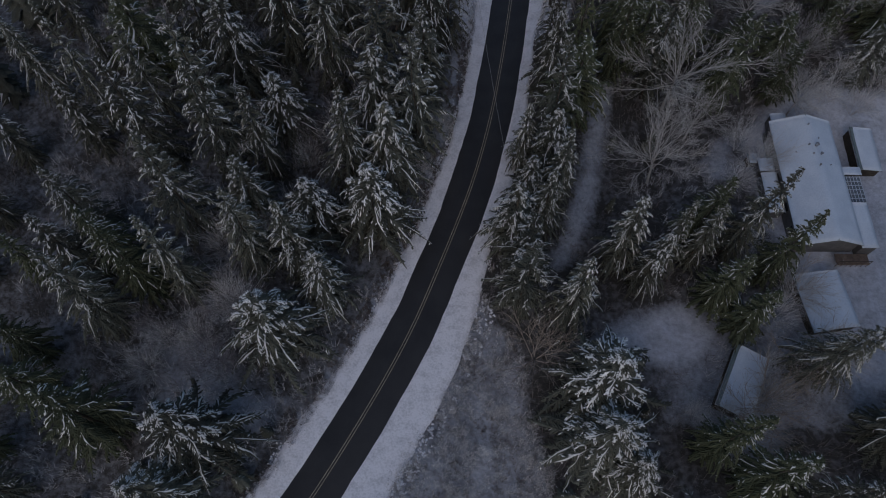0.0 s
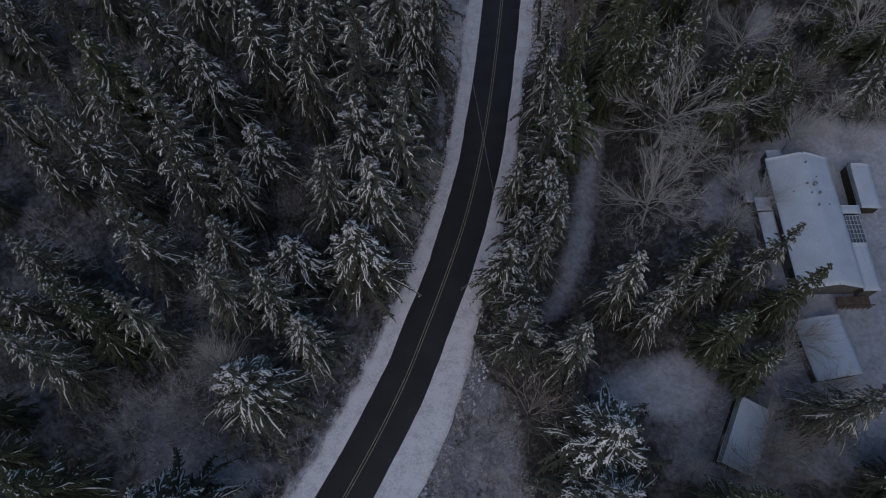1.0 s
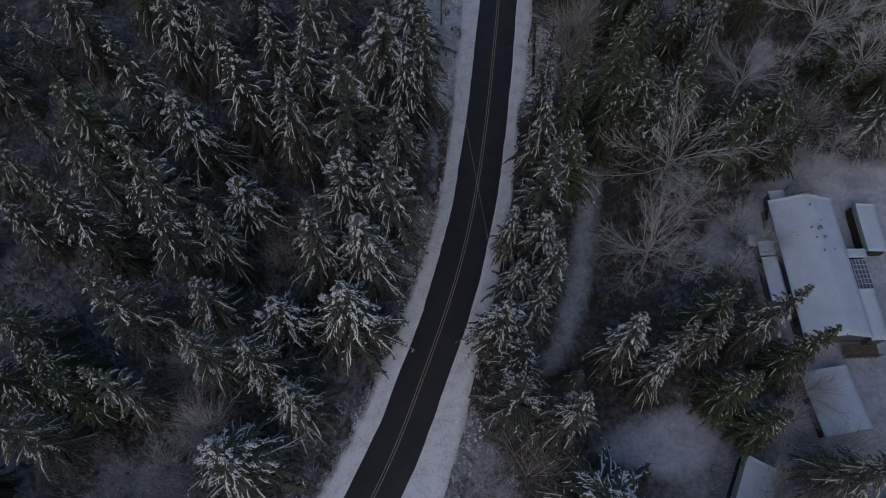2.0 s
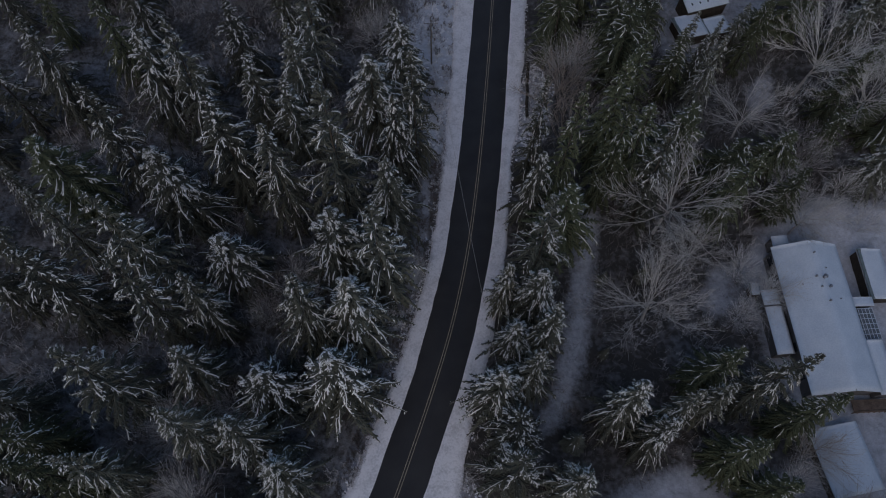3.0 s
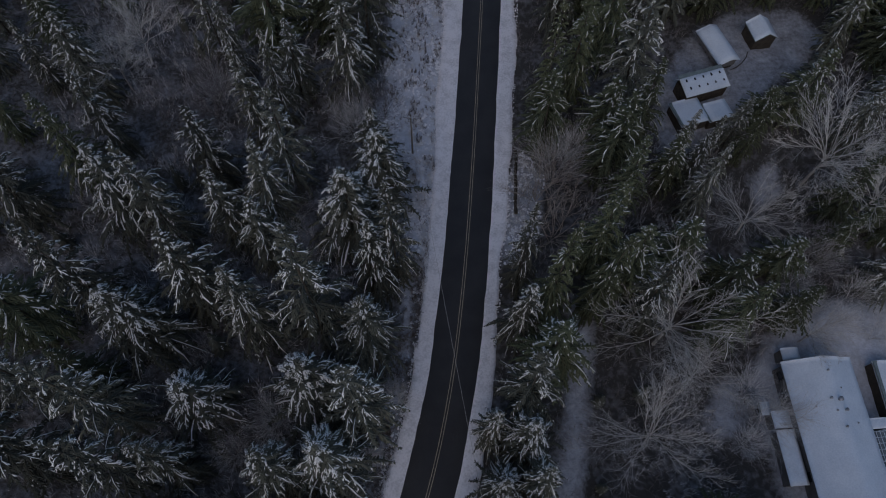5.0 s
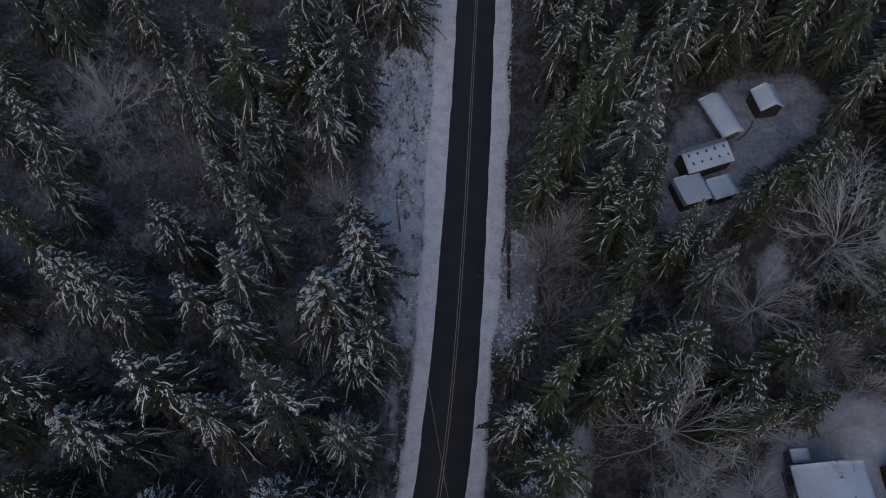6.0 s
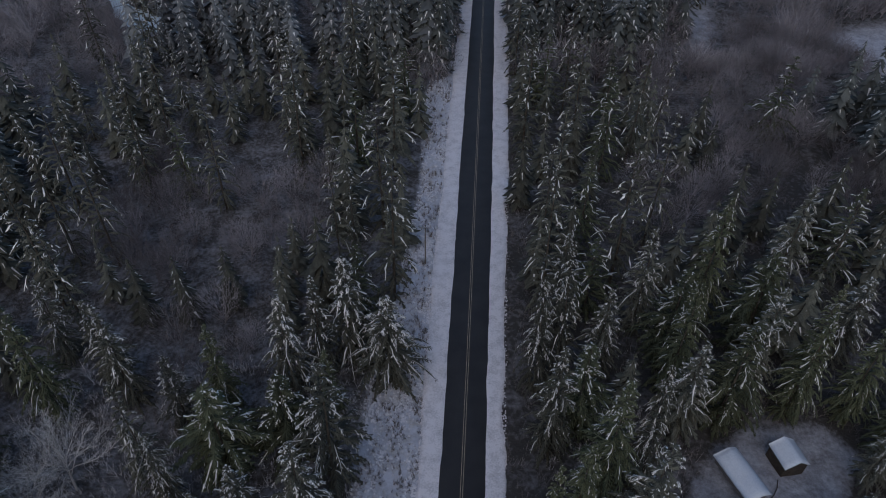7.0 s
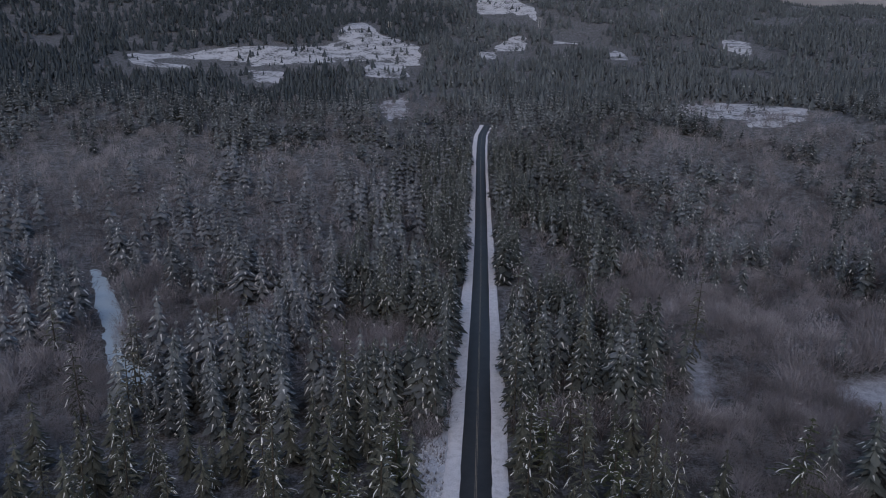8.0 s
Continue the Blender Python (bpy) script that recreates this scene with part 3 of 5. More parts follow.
def conifer_arrays(seed, height=25.0, spread=6.0, whorls=21, arms=7.0, twigs=11, snowy=0.8, bare_foot=0.06, spray=0.17, droop=0.42, flake=0.054):
    """Boughs of needles and the snow that lies on them, for one conifer with whorled, arching boughs that fork towards their ends."""
    r = np.random.default_rng(seed)
    V, T, SV, ST = [], [], [], []
    up = np.array((0, 0, 1.0))
    unit = height / 25.0
    phase = r.uniform(0, 6.28)
    for i in range(whorls):
        rel = min(max((i + r.uniform(-0.4, 0.4)) / (whorls - 1), 0), 1)
        z0 = height * (bare_foot + (0.985 - bare_foot) * rel)
        reach = spread * min(1.0, (1 - rel) / 0.7) ** 0.95 * (0.94 + 0.12 * math.sin(rel * 11 + phase)) * min(1.0, 0.6 + 1.4 * rel) + 0.5 * unit
        n = max(3, int(round(arms + r.uniform(-0.8, 0.8) + (0.5 if rel < 0.6 else -1.0))))
        for a in range(n):
            if r.random() < 0.08:
                continue
            az = phase + i * 2.4 + a * 6.283 / n + r.uniform(-0.38, 0.38)
            L = reach * r.choice((r.uniform(0.66, 0.95), r.uniform(0.9, 1.22)))
            out = np.array((math.cos(az), math.sin(az), 0))
            side = np.array((-math.sin(az), math.cos(az), 0))
            bend = r.uniform(-0.25, 0.25)
            lift = 0.7 * rel + r.uniform(-0.12, 0.15)
            sag = droop * r.uniform(0.7, 1.4)
            zs = z0 + r.uniform(-0.3, 0.3) * unit

            def at(s):
                return out * L * s * (1 - 0.14 * s) + side * L * bend * s * s + up * (zs + L * (lift * s - sag * s * s * (0.55 + 0.65 * s)))

            w = spray * (0.6 + 0.5 * (1 - rel)) * r.uniform(0.85, 1.25)
            laden = snowy * r.choice((r.uniform(0.0, 0.45), r.uniform(0.6, 1.2), r.uniform(0.6, 1.2))) * min(1.0, max(0.0, 2.5 * rel - 0.42))
            high = up * 0.045 * unit
            thick = flake * unit * r.uniform(0.7, 1.35) * (0.7 + 0.3 * min(1.0, 3 * (1 - rel)))
            blade(V, T, at(0.03), at(0.3), at(0.62), side, w * 1.4, 0.9)
            blade(V, T, at(0.45), at(0.75), at(1.05), side, w * 1.0, 0.9)
            if r.random() < laden * 1.4:
                q0 = r.choice((r.uniform(0.3, 0.5), r.uniform(0.5, 0.8)))
                span = [q0 + (1.04 - q0) * f for f in (0, 0.22, 0.45, 0.7, 1.0)]
                ridge(SV, ST, [at(q) + high + side * r.normal(0, 0.05) * unit for q in span],
                      [thick * f * r.uniform(0.35, 1.45) for f in (0.25, 0.75, 1.0, 1.0, 0.35)], side)
            for k in range(twigs):
                s = 0.2 + 0.8 * (k + r.uniform(0.1, 0.9)) / twigs
                base = at(s)
                length = (0.10 * L + 0.34 * unit) * min(1.0, 0.45 + 1.5 * s) * (1.25 - 0.75 * s) * r.uniform(0.6, 1.35)
                for sgn in (-1, 1):
                    if r.random() < 0.12:
                        continue
                    ang = (0.95 - 0.35 * s + r.uniform(-0.25, 0.25)) * sgn
                    ahead = at(min(1.0, s + 0.05)) - base
                    ahead = ahead / (np.linalg.norm(ahead) + 1e-9)
                    way = ahead * math.cos(ang) + side * math.sin(ang)
                    cross = np.array((-way[1], way[0], 0))
                    hang = length * r.uniform(0.15, 0.6)
                    tip = base + way * length - up * hang
                    tent(V, T, base, tip, cross, w * r.uniform(0.7, 1.1), 0.9)
                    if r.random() < laden * (0.06 + 0.8 * s * s):
                        f = r.uniform(0.0, 0.4)
                        mid = base + way * length * (0.5 + 0.5 * f) - up * hang * (0.25 + 0.5 * f) + cross * r.normal(0, 0.05) * unit
                        t = thick * r.uniform(0.65, 1.25)
                        blade(SV, ST, base + (tip - base) * f + high, mid + high, tip + high, cross, t * 1.1, 0.4)
    tip = np.array((0, 0, height))
    for a in range(4):
        az = phase + a * 1.57
        out = np.array((math.cos(az), math.sin(az), 0))
        blade(V, T, tip, tip - up * 0.6 * unit + out * 0.12 * unit, tip - up * 1.3 * unit + out * 0.35 * unit, np.array((-out[1], out[0], 0)), 0.12 * unit)
    return np.array(V), np.array(T), np.array(SV), np.array(ST)


def far_conifer(seed, tiers, arms, snowy, spread=0.18):
    """A conifer of a metre's height for distant woods: tiers of drooping boughs, some with snow towards their ends."""
    r = np.random.default_rng(seed)
    V, T, SV, ST = [], [], [], []
    for i in range(tiers):
        rel = (i + r.uniform(0.2, 0.8)) / tiers
        z = 0.07 + 0.9 * rel
        reach = spread * (1 - rel) ** 0.8 * min(1.0, 0.7 + 1.2 * rel) + 0.012
        turn = r.uniform(0, 6.283)
        for a in range(arms):
            az = turn + 6.283 * a / arms + r.uniform(-0.35, 0.35)
            out, side = np.array((math.cos(az), math.sin(az), 0)), np.array((-math.sin(az), math.cos(az), 0))
            L = reach * r.uniform(0.65, 1.25)
            w = L * r.uniform(0.24, 0.4) * 6 / arms
            drop = L * r.uniform(0.25, 0.8)
            k = len(V)
            V += [np.array((0, 0, z + 0.03)), out * L * 0.62 + side * w + np.array((0, 0, z - drop * 0.6)), out * L + np.array((0, 0, z - drop)), out * L * 0.62 - side * w + np.array((0, 0, z - drop * 0.6))]
            T += [(k, k + 1, k + 2), (k, k + 2, k + 3)]
            if r.random() < snowy:
                k, q = len(SV), r.uniform(0.45, 0.7)
                foot = out * L * q + np.array((0, 0, z + 0.03 - (drop + 0.03) * q + 0.006))
                end = out * L * 1.02 + np.array((0, 0, z - drop + 0.006))
                SV += [foot + side * w * 0.22, end, foot - side * w * 0.22]
                ST.append((k, k + 2, k + 1))
    k = len(V)
    V += [np.array((0.008, 0, 0.9)), np.array((-0.005, 0.006, 0.9)), np.array((-0.005, -0.006, 0.9)), np.array((0, 0, 1.0))]
    T += [(k, k + 1, k + 3), (k + 1, k + 2, k + 3), (k + 2, k, k + 3)]
    return np.array(V), np.array(T), np.array(SV), np.array(ST)


def taper(points, radii, sides, V, T):
    """A tapered tube through points."""
    k0 = len(V)
    pts = [np.asarray(p, float) for p in points]
    for i, (p, rad) in enumerate(zip(pts, radii)):
        d = pts[min(i + 1, len(pts) - 1)] - pts[max(i - 1, 0)]
        d = d / (np.linalg.norm(d) + 1e-9)
        a = np.cross(d, (0.31, 0.17, 0.93) if abs(d[2]) < 0.9 else (1, 0, 0))
        a /= np.linalg.norm(a)
        b = np.cross(d, a)
        for s in range(sides):
            t = 6.2832 * s / sides
            V.append(p + (a * math.cos(t) + b * math.sin(t)) * rad)
    for i in range(len(pts) - 1):
        for s in range(sides):
            q, w2 = k0 + i * sides + s, k0 + i * sides + (s + 1) % sides
            T.append((q, w2, w2 + sides))
            T.append((q, w2 + sides, q + sides))


def build_conifer(seed, needles, label, **kw):
    """A conifer as one thing with trunk, crown and snow load, standing at the origin."""
    v, t, sv, st = conifer_arrays(seed, **kw)
    r = np.random.default_rng(seed + 500)
    h = kw.get("height", 25.0)
    tv, tt = [], []
    taper([(r.normal(0, 0.05), r.normal(0, 0.05), z * h) for z in (-0.02, 0.02, 0.3, 0.65, 0.97)], (0.36, 0.27, 0.2, 0.12, 0.02), 7, tv, tt)
    ob = thing("conifer", 0, 0, 0, label, "tree", "conifers of the forest")
    part_of("trunk", mesh_of("trunk", tv, tt, BARK), ob)
    part_of("crown", mesh_of("crown", v, t, needles), ob)
    if len(st):
        tagged(part_of("snow_load", mesh_of("snow_load", sv, st, TWIG_SNOW), ob, "white snow lying on the branches"), kind="stuff")
    return ob


KINDS = [
    build_conifer(11, NEEDLES, "tall dark green spruce with snow-laden drooping branches", spread=5.4, snowy=0.9),
    build_conifer(12, NEEDLES, "narrow dark green fir with snow on its branch tips", spread=4.8, whorls=22, snowy=0.75),
    build_conifer(13, NEEDLES, "broad dark spruce with heavy snow on long drooping branches", spread=5.8, arms=7.2, snowy=1.1, droop=0.55),
    build_conifer(14, OLIVE, "olive green fir with little snow in the forest", spread=5.2, whorls=22, arms=7.4, snowy=0.3, spray=0.19),
    build_conifer(15, NEEDLES, "dark green hemlock with snow along open branches", spread=5.6, whorls=18, arms=6.2, twigs=10, snowy=0.95, droop=0.34),
    build_conifer(16, OLIVE, "olive green spruce with snow on the outer branches", spread=5.4, arms=7.0, snowy=0.6, spray=0.18),
    build_conifer(17, NEEDLES, "dark spruce thickly hung with snow beside the road", spread=5.4, whorls=23, arms=7.2, snowy=1.5, droop=0.6, flake=0.06),
]
DISTANT_KINDS = [
    build_conifer(21, NEEDLES, "dark spruce with snow on its branches farther up the road", spread=5.2, whorls=15, arms=5.2, twigs=4, spray=0.24, snowy=1.0, flake=0.1),
    build_conifer(22, NEEDLES, "slender dark fir with snow on its branch tips beyond", spread=4.4, whorls=16, arms=5.0, twigs=4, spray=0.23, snowy=0.9, flake=0.1),
    build_conifer(23, OLIVE, "olive green fir with some snow beyond the clearing", spread=5.0, whorls=15, arms=5.2, twigs=4, spray=0.25, snowy=0.6, flake=0.1),
]
SPREADS = (5.4, 4.8, 5.8, 5.2, 5.6, 5.4, 5.4)


def settle(ob, x, y, height, base_height, turn, lean=0.0, wide=1.0):
    z = float(land_z(x, y))
    s = height / base_height
    return pose(x, y, z - 0.1, lean, lean * 0.6, turn) @ Matrix.Diagonal((s * wide, s * wide, s, 1))


STANDS = []
pick = random.Random(5)
used = set()


def open_ground(x, y):
    """Where broad, heavily laden spruces stand free beside the roadside hollow."""
    return 18 < x < 30 and y < 28


def shady_yard(x, y):
    """Where dark firs without snow screen the small shed."""
    return 38 < x < 48 and 30 < y < 39


TREE_ROWS = [row for rows in (WEST_NEAR, WEST_MIDDLE, WEST_BEYOND, WEST_FAR, WEST_FARTHEST, EAST_NEAR, EAST_MIDDLE, EAST_BEYOND, EAST_FAR, EAST_FARTHEST) for row in rows]
for x, y, top in TREE_ROWS:
    near = y < 155
    gap = x - float(road_x(y))
    if near:
        # heavy snow by the road, olive trees with little snow on the east side
        weights = (3, 3, 2, 1, 3, 1, 0.5) if gap < -22 else (0.6, 0.3, 2, 0, 1.5, 0, 6) if gap < 0 else (1, 0.3, 2, 0.3, 2, 0.7, 7) if y < 76 and x < 42 else (2, 2, 1, 4, 1, 4, 0.3)
        which = pick.choices(range(7), weights)[0]
        which = 6 if open_ground(x, y) or (x, y) == (-30, 16) else 3 if shady_yard(x, y) else which
        kind, radius = KINDS[which], SPREADS[which]
    else:
        which = pick.choices(range(3), (3, 2, 1) if gap < 0 else (2, 2, 2))[0]
        kind, radius = DISTANT_KINDS[which], (5.2, 4.4, 5.0)[which]
    height = max(6, top + 0.8 - float(land_z(x, y)))
    radius *= height / 25.0
    nearest = min(math.hypot(x - a, y - b) for a, b, _ in TREE_ROWS if (a, b) != (x, y))
    room = abs(gap) - 4.7
    wide = max(0.62, min((0.61 * min(nearest, 8.5) + 0.9 + 0.7 * (abs(gap) < 20)) / radius * pick.uniform(0.92, 1.1), room / radius, 1.4))
    wide = 1.42 if near and (open_ground(x, y) or shady_yard(x, y)) else wide
    m = settle(kind, x, y, height, 25.0, pick.uniform(0, 360), pick.uniform(-1.5, 1.5), wide)
    if kind.name in used:
        copy_thing(kind, m)
    else:
        kind.matrix_basis = m
        used.add(kind.name)
    STANDS.append((x, y))

# ---- bare trees and shrubs ----


def bare_arrays(seed, height, stems, spread, levels=4, twig=0.018):
    """Limbs and fine twigs of a leafless tree with upswept branching."""
    r = np.random.default_rng(seed)
    V, T, FV, FT = [], [], [], []

    def grow(p, d, length, rad, level):
        n = 4 if level == 0 else 3
        pts = [p]
        for i in range(n):
            d = d + r.normal(0, 0.13 if levels == 3 else 0.06, 3) + np.array((0, 0, 0.05))
            d = d / np.linalg.norm(d)
            pts.append(pts[-1] + d * length / n)
        last = level >= levels - 1
        end = rad * (0.45 if not last else 0.5)
        radii = [rad + (end - rad) * i / n for i in range(n + 1)]
        if level >= 2:
            taper(pts, radii, 3, FV, FT)
        else:
            taper(pts, radii, 5, V, T)
        if last:
            return
        kids = (9, 5, 4, 3)[level] if levels == 4 else (5, 5, 3)[level]
        for k in range(kids):
            s = 0.35 + 0.65 * (k + r.uniform(0.2, 0.9)) / kids if level else 0.5 + 0.5 * (k + 0.5) / kids
            i = min(int(s * n), n - 1)
            q = pts[i] + (pts[i + 1] - pts[i]) * (s * n - i)
            turn = r.normal(0, 1, 3)
            turn -= d * (turn @ d)
            turn /= np.linalg.norm(turn)
            dd = d * r.uniform(0.7, 1.0) + turn * spread * r.uniform(0.7, 1.1) * (1.0 if level == 0 or levels == 3 else 0.62)
            grow(q, dd / np.linalg.norm(dd), length * (r.uniform(0.5, 0.72) if level or levels == 3 else r.uniform(0.62, 0.95)), max(rad * 0.5, twig), level + 1)

    for k in range(stems):
        az = 6.283 * k / stems + r.uniform(-0.4, 0.4)
        tilt = 0.0 if stems == 1 else r.uniform(0.25, 0.65)
        grow(np.array((0.15 * math.cos(az), 0.15 * math.sin(az), -0.2)), np.array((math.cos(az) * tilt, math.sin(az) * tilt, 1.0)),
             height * (0.5 if stems == 1 else 0.52), height * (0.010 if stems == 1 else 0.006), 0)
    return np.array(V), np.array(T), np.array(FV), np.array(FT)


def maple_arrays(seed, height):
    """A short trunk that splits into arching limbs, each with alternating side branches and fine twigs."""
    r = np.random.default_rng(seed)
    V, T, FV, FT = [], [], [], []
    fork = np.array((0, 0, height * 0.3))
    taper([(0, 0, -0.3), (0.05, 0, height * 0.15), fork], (height * 0.013, height * 0.011, height * 0.009), 7, V, T)

    def arch(p, d, length, rad, bend, n, where, sides):
        pts = [p]
        for _ in range(n):
            d = d + bend / n + r.normal(0, 0.11, 3)
            d = d / np.linalg.norm(d)
            pts.append(pts[-1] + d * length / n)
        taper(pts, [rad * (1 - 0.7 * k / n) for k in range(n + 1)], sides, *where)
        return pts

    limbs = 16
    for k in range(limbs):
        az = 6.283 * k / limbs + r.uniform(-0.5, 0.5)
        out = np.array((math.cos(az), math.sin(az), 0))
        rise = r.choice((r.uniform(0.7, 1.2), r.uniform(1.4, 3.4)))
        limb = arch(fork + np.array((0, 0, r.uniform(-0.08, 0.1) * height)), out + np.array((0, 0, rise)), height * r.uniform(0.42, 0.68), height * 0.004, out * 0.55 - np.array((0, 0, 0.2)), 6, (V, T), 5)
        for j in range(14):
            s = 0.22 + 0.76 * (j + r.uniform(0, 0.8)) / 14
            q = min(int(s * 6), 5)
            p = limb[q] + (limb[q + 1] - limb[q]) * (s * 6 - q)
            d = limb[q + 1] - limb[q]
            d = d / np.linalg.norm(d)
            turn = np.cross(d, (0, 0, 1.0)) * (1 if j % 2 else -1) + r.normal(0, 0.3, 3)
            branch = arch(p, d * 0.95 + turn * r.uniform(0.35, 0.8), height * 0.25 * (1.15 - 0.75 * s) * r.uniform(0.7, 1.3), 0.032, np.array((0, 0, 0.2)), 3, (FV, FT), 3)
            for m in range(8):
                u = 0.25 + 0.74 * (m + r.uniform(0, 0.8)) / 8
                q2 = min(int(u * 3), 2)
                p2 = branch[q2] + (branch[q2 + 1] - branch[q2]) * (u * 3 - q2)
                d2 = branch[q2 + 1] - branch[q2]
                d2 = d2 / np.linalg.norm(d2)
                arch(p2, d2 * 0.8 + r.normal(0, 0.55, 3) + np.array((0, 0, 0.15)), height * 0.07 * r.uniform(0.6, 1.4), 0.017, np.array((0, 0, 0.1)), 1, (FV, FT), 3)
    return np.array(V), np.array(T), np.array(FV), np.array(FT)


def fuzz(seed, n, wide, height, thin):
    """Very fine branchlets that fill a rounded leafless crown."""
    r = np.random.default_rng(seed)
    V, T = [], []
    for _ in range(n):
        az, up = r.uniform(0, 6.283), r.uniform(-0.15, 1.0)
        flat = math.sqrt(max(0.0, 1 - up * up))
        tip = np.array((math.cos(az) * flat * wide, math.sin(az) * flat * wide, height * (0.5 + 0.5 * up))) * r.uniform(0.7, 1.06)
        foot = tip * np.array((0.35, 0.35, 0.55)) + r.normal(0, 0.05 * wide, 3)
        cross = r.normal(0, 1, 3)
        cross = cross / np.linalg.norm(cross) * thin
        mid = foot * 0.5 + tip * 0.5 + r.normal(0, 0.06 * wide, 3)
        i = len(V)
        V += [foot - cross, foot + cross, mid + cross, tip, mid - cross]
        T += [(i, i + 1, i + 2), (i, i + 2, i + 4), (i + 4, i + 2, i + 3)]
    return np.array(V), np.array(T)


def build_bare(name, seed, label, group, limbs, fine, **kw):
    v, t, fv, ft = bare_arrays(seed, **kw) if kw.get("levels") else maple_arrays(seed, kw["height"])
    if name == "bare_shrub":
        qv, qt = fuzz(seed, 420, 0.42 * kw["height"], kw["height"], 0.011)
        ft = np.concatenate((ft, qt + len(fv))) if len(ft) else qt
        fv = np.concatenate((fv, qv)) if len(fv) else qv
    ob = thing(name, 0, 0, 0, label, "tree" if name == "bare_tree" else "shrub", group)
    part_of("trunk" if name == "bare_tree" else "stem", mesh_of("limbs", v, t, limbs), ob)
    tagged(part_of("crown", mesh_of("fine_branches", fv, ft, fine), ob), "fine frosted branches", kind="stuff")
    return ob


def plant(kinds, base, places, tilt=3):
    """Sets kinds at places of x, y and height; the first use of a kind takes the original itself."""
    for n, (x, y, h) in enumerate(places):
        kind = kinds[n % len(kinds)]
        m = settle(kind, x, y, h, base, pick.uniform(0, 360), pick.uniform(-tilt, tilt))
        if n < len(kinds):
            kind.matrix_basis = m
        else:
            copy_thing(kind, m)
        STANDS.append((x, y))


BIG_BARE = [build_bare("bare_tree", 31 + k, "tall leafless maple with frosted grey branches", "bare trees", GREY_BARK, MAPLE_TWIG, height=20) for k in range(3)]
plant(BIG_BARE, 20.0, ((38.5, 72, 22), (34.5, 58, 18), (66, 95.5, 21), (41.5, 66, 12), (-39, 127, 18), (-42, 122, 14), (73, 90, 15), (60, 71, 13), (54, 88, 13)), 6)
BROOMS = [build_bare("bare_tree", 36 + k, "broom-shaped leafless vine maple with brown branches", "bare trees", BROOM_BARK, BROOM_BARK, height=12, stems=9, spread=0.5, levels=3, twig=0.02) for k in range(2)]
plant(BROOMS, 12.0, ((14.0, 28.0, 13), (24, 96, 12), (26, 89.5, 13), (27.5, 99, 11), (16.5, 30, 9), (53, 38, 10), (46.5, 23, 11), (44, 20.5, 12), (41, 17.5, 11), (51, 27.5, 10), (56, 29, 9)))
SHRUBS = [build_bare("bare_shrub", 41 + k, "leafless many-stemmed shrub with frosted twigs", "bare shrubs", GREY_BARK, FROST_TWIG, height=9, stems=5, spread=0.8, levels=3, twig=0.014) for k in range(3)]
plant(SHRUBS, 9.0, ((-4, 109, 11), (-14, 91, 10), (-3.5, 112, 9), (-15, 95, 8), (-26, 118, 9), (1, 65, 8), (9, 20, 3), (6, 15, 2.5), (12, 14, 3),
                    (-28, 35, 9), (-33, 30, 9), (-38, 30, 8), (-30, 36, 8), (-40, 26, 8), (-24, 47, 9), (-31, 44, 9), (-15, 64, 9), (-20, 60, 8),
                    (27, 100, 11), (-45, 60, 8), (-3, 58, 7), (52, 60, 9), (50, 64, 8), (48, 57, 8), (53, 37, 9), (50, 34, 8), (48, 46, 8), (40, 19, 8), (46, 22, 8), (47, 27, 6), (52, 26, 7), (58, 27, 7), (36, 20, 6), (64, 82, 8), (60, 79, 7), (62, 75, 7), (30.5, 103, 9), (62, 70.5, 6), (66, 73, 7), (71, 71, 6), (75, 75, 7), (58.5, 73, 6), (69, 77, 7), (80, 72, 7)))

# ---- young conifers that fill the forest ----
ZONES = (YARD, GLADE, LANE, DRIVE, FRONT, BACK, BENCH, VERGE, HOLLOW, CREEK, MEADOW, GAP, TRACK, LEFT_VERGE, EAST_VERGE)
BARE_GROVES = ((-30, 190, 26), (5, 300, 24), (-30, 115, 9), (-4, 110, 6), (-14, 92, 5), (110, 235, 34), (105, 195, 22), (30, 96, 8), (-33, 32, 9), (-60, 330, 30), (-95, 260, 30), (120, 330, 40), (-25, 150, 9), (70, 184, 12), (-28, 46, 5), (64, 82, 6), (-42, 103, 5), (-9, 97, 4), (-33, 93, 4), (-17, 78, 4), (-15, 65, 4), (-22, 47, 4), (-20, 61, 4), (1, 110, 4))


def free(x, y, gap, clear=9.6, groves=True):
    if abs(x - road_x(y)) < clear or any(inside(x, y, z) for z in ZONES):
        return False
    if groves and any((x - a) ** 2 + (y - b) ** 2 < c * c for a, b, c in BARE_GROVES):
        return False
    return all((x - a) ** 2 + (y - b) ** 2 > gap * gap for a, b in STANDS)


fill = random.Random(9)
# ---- undergrowth ----


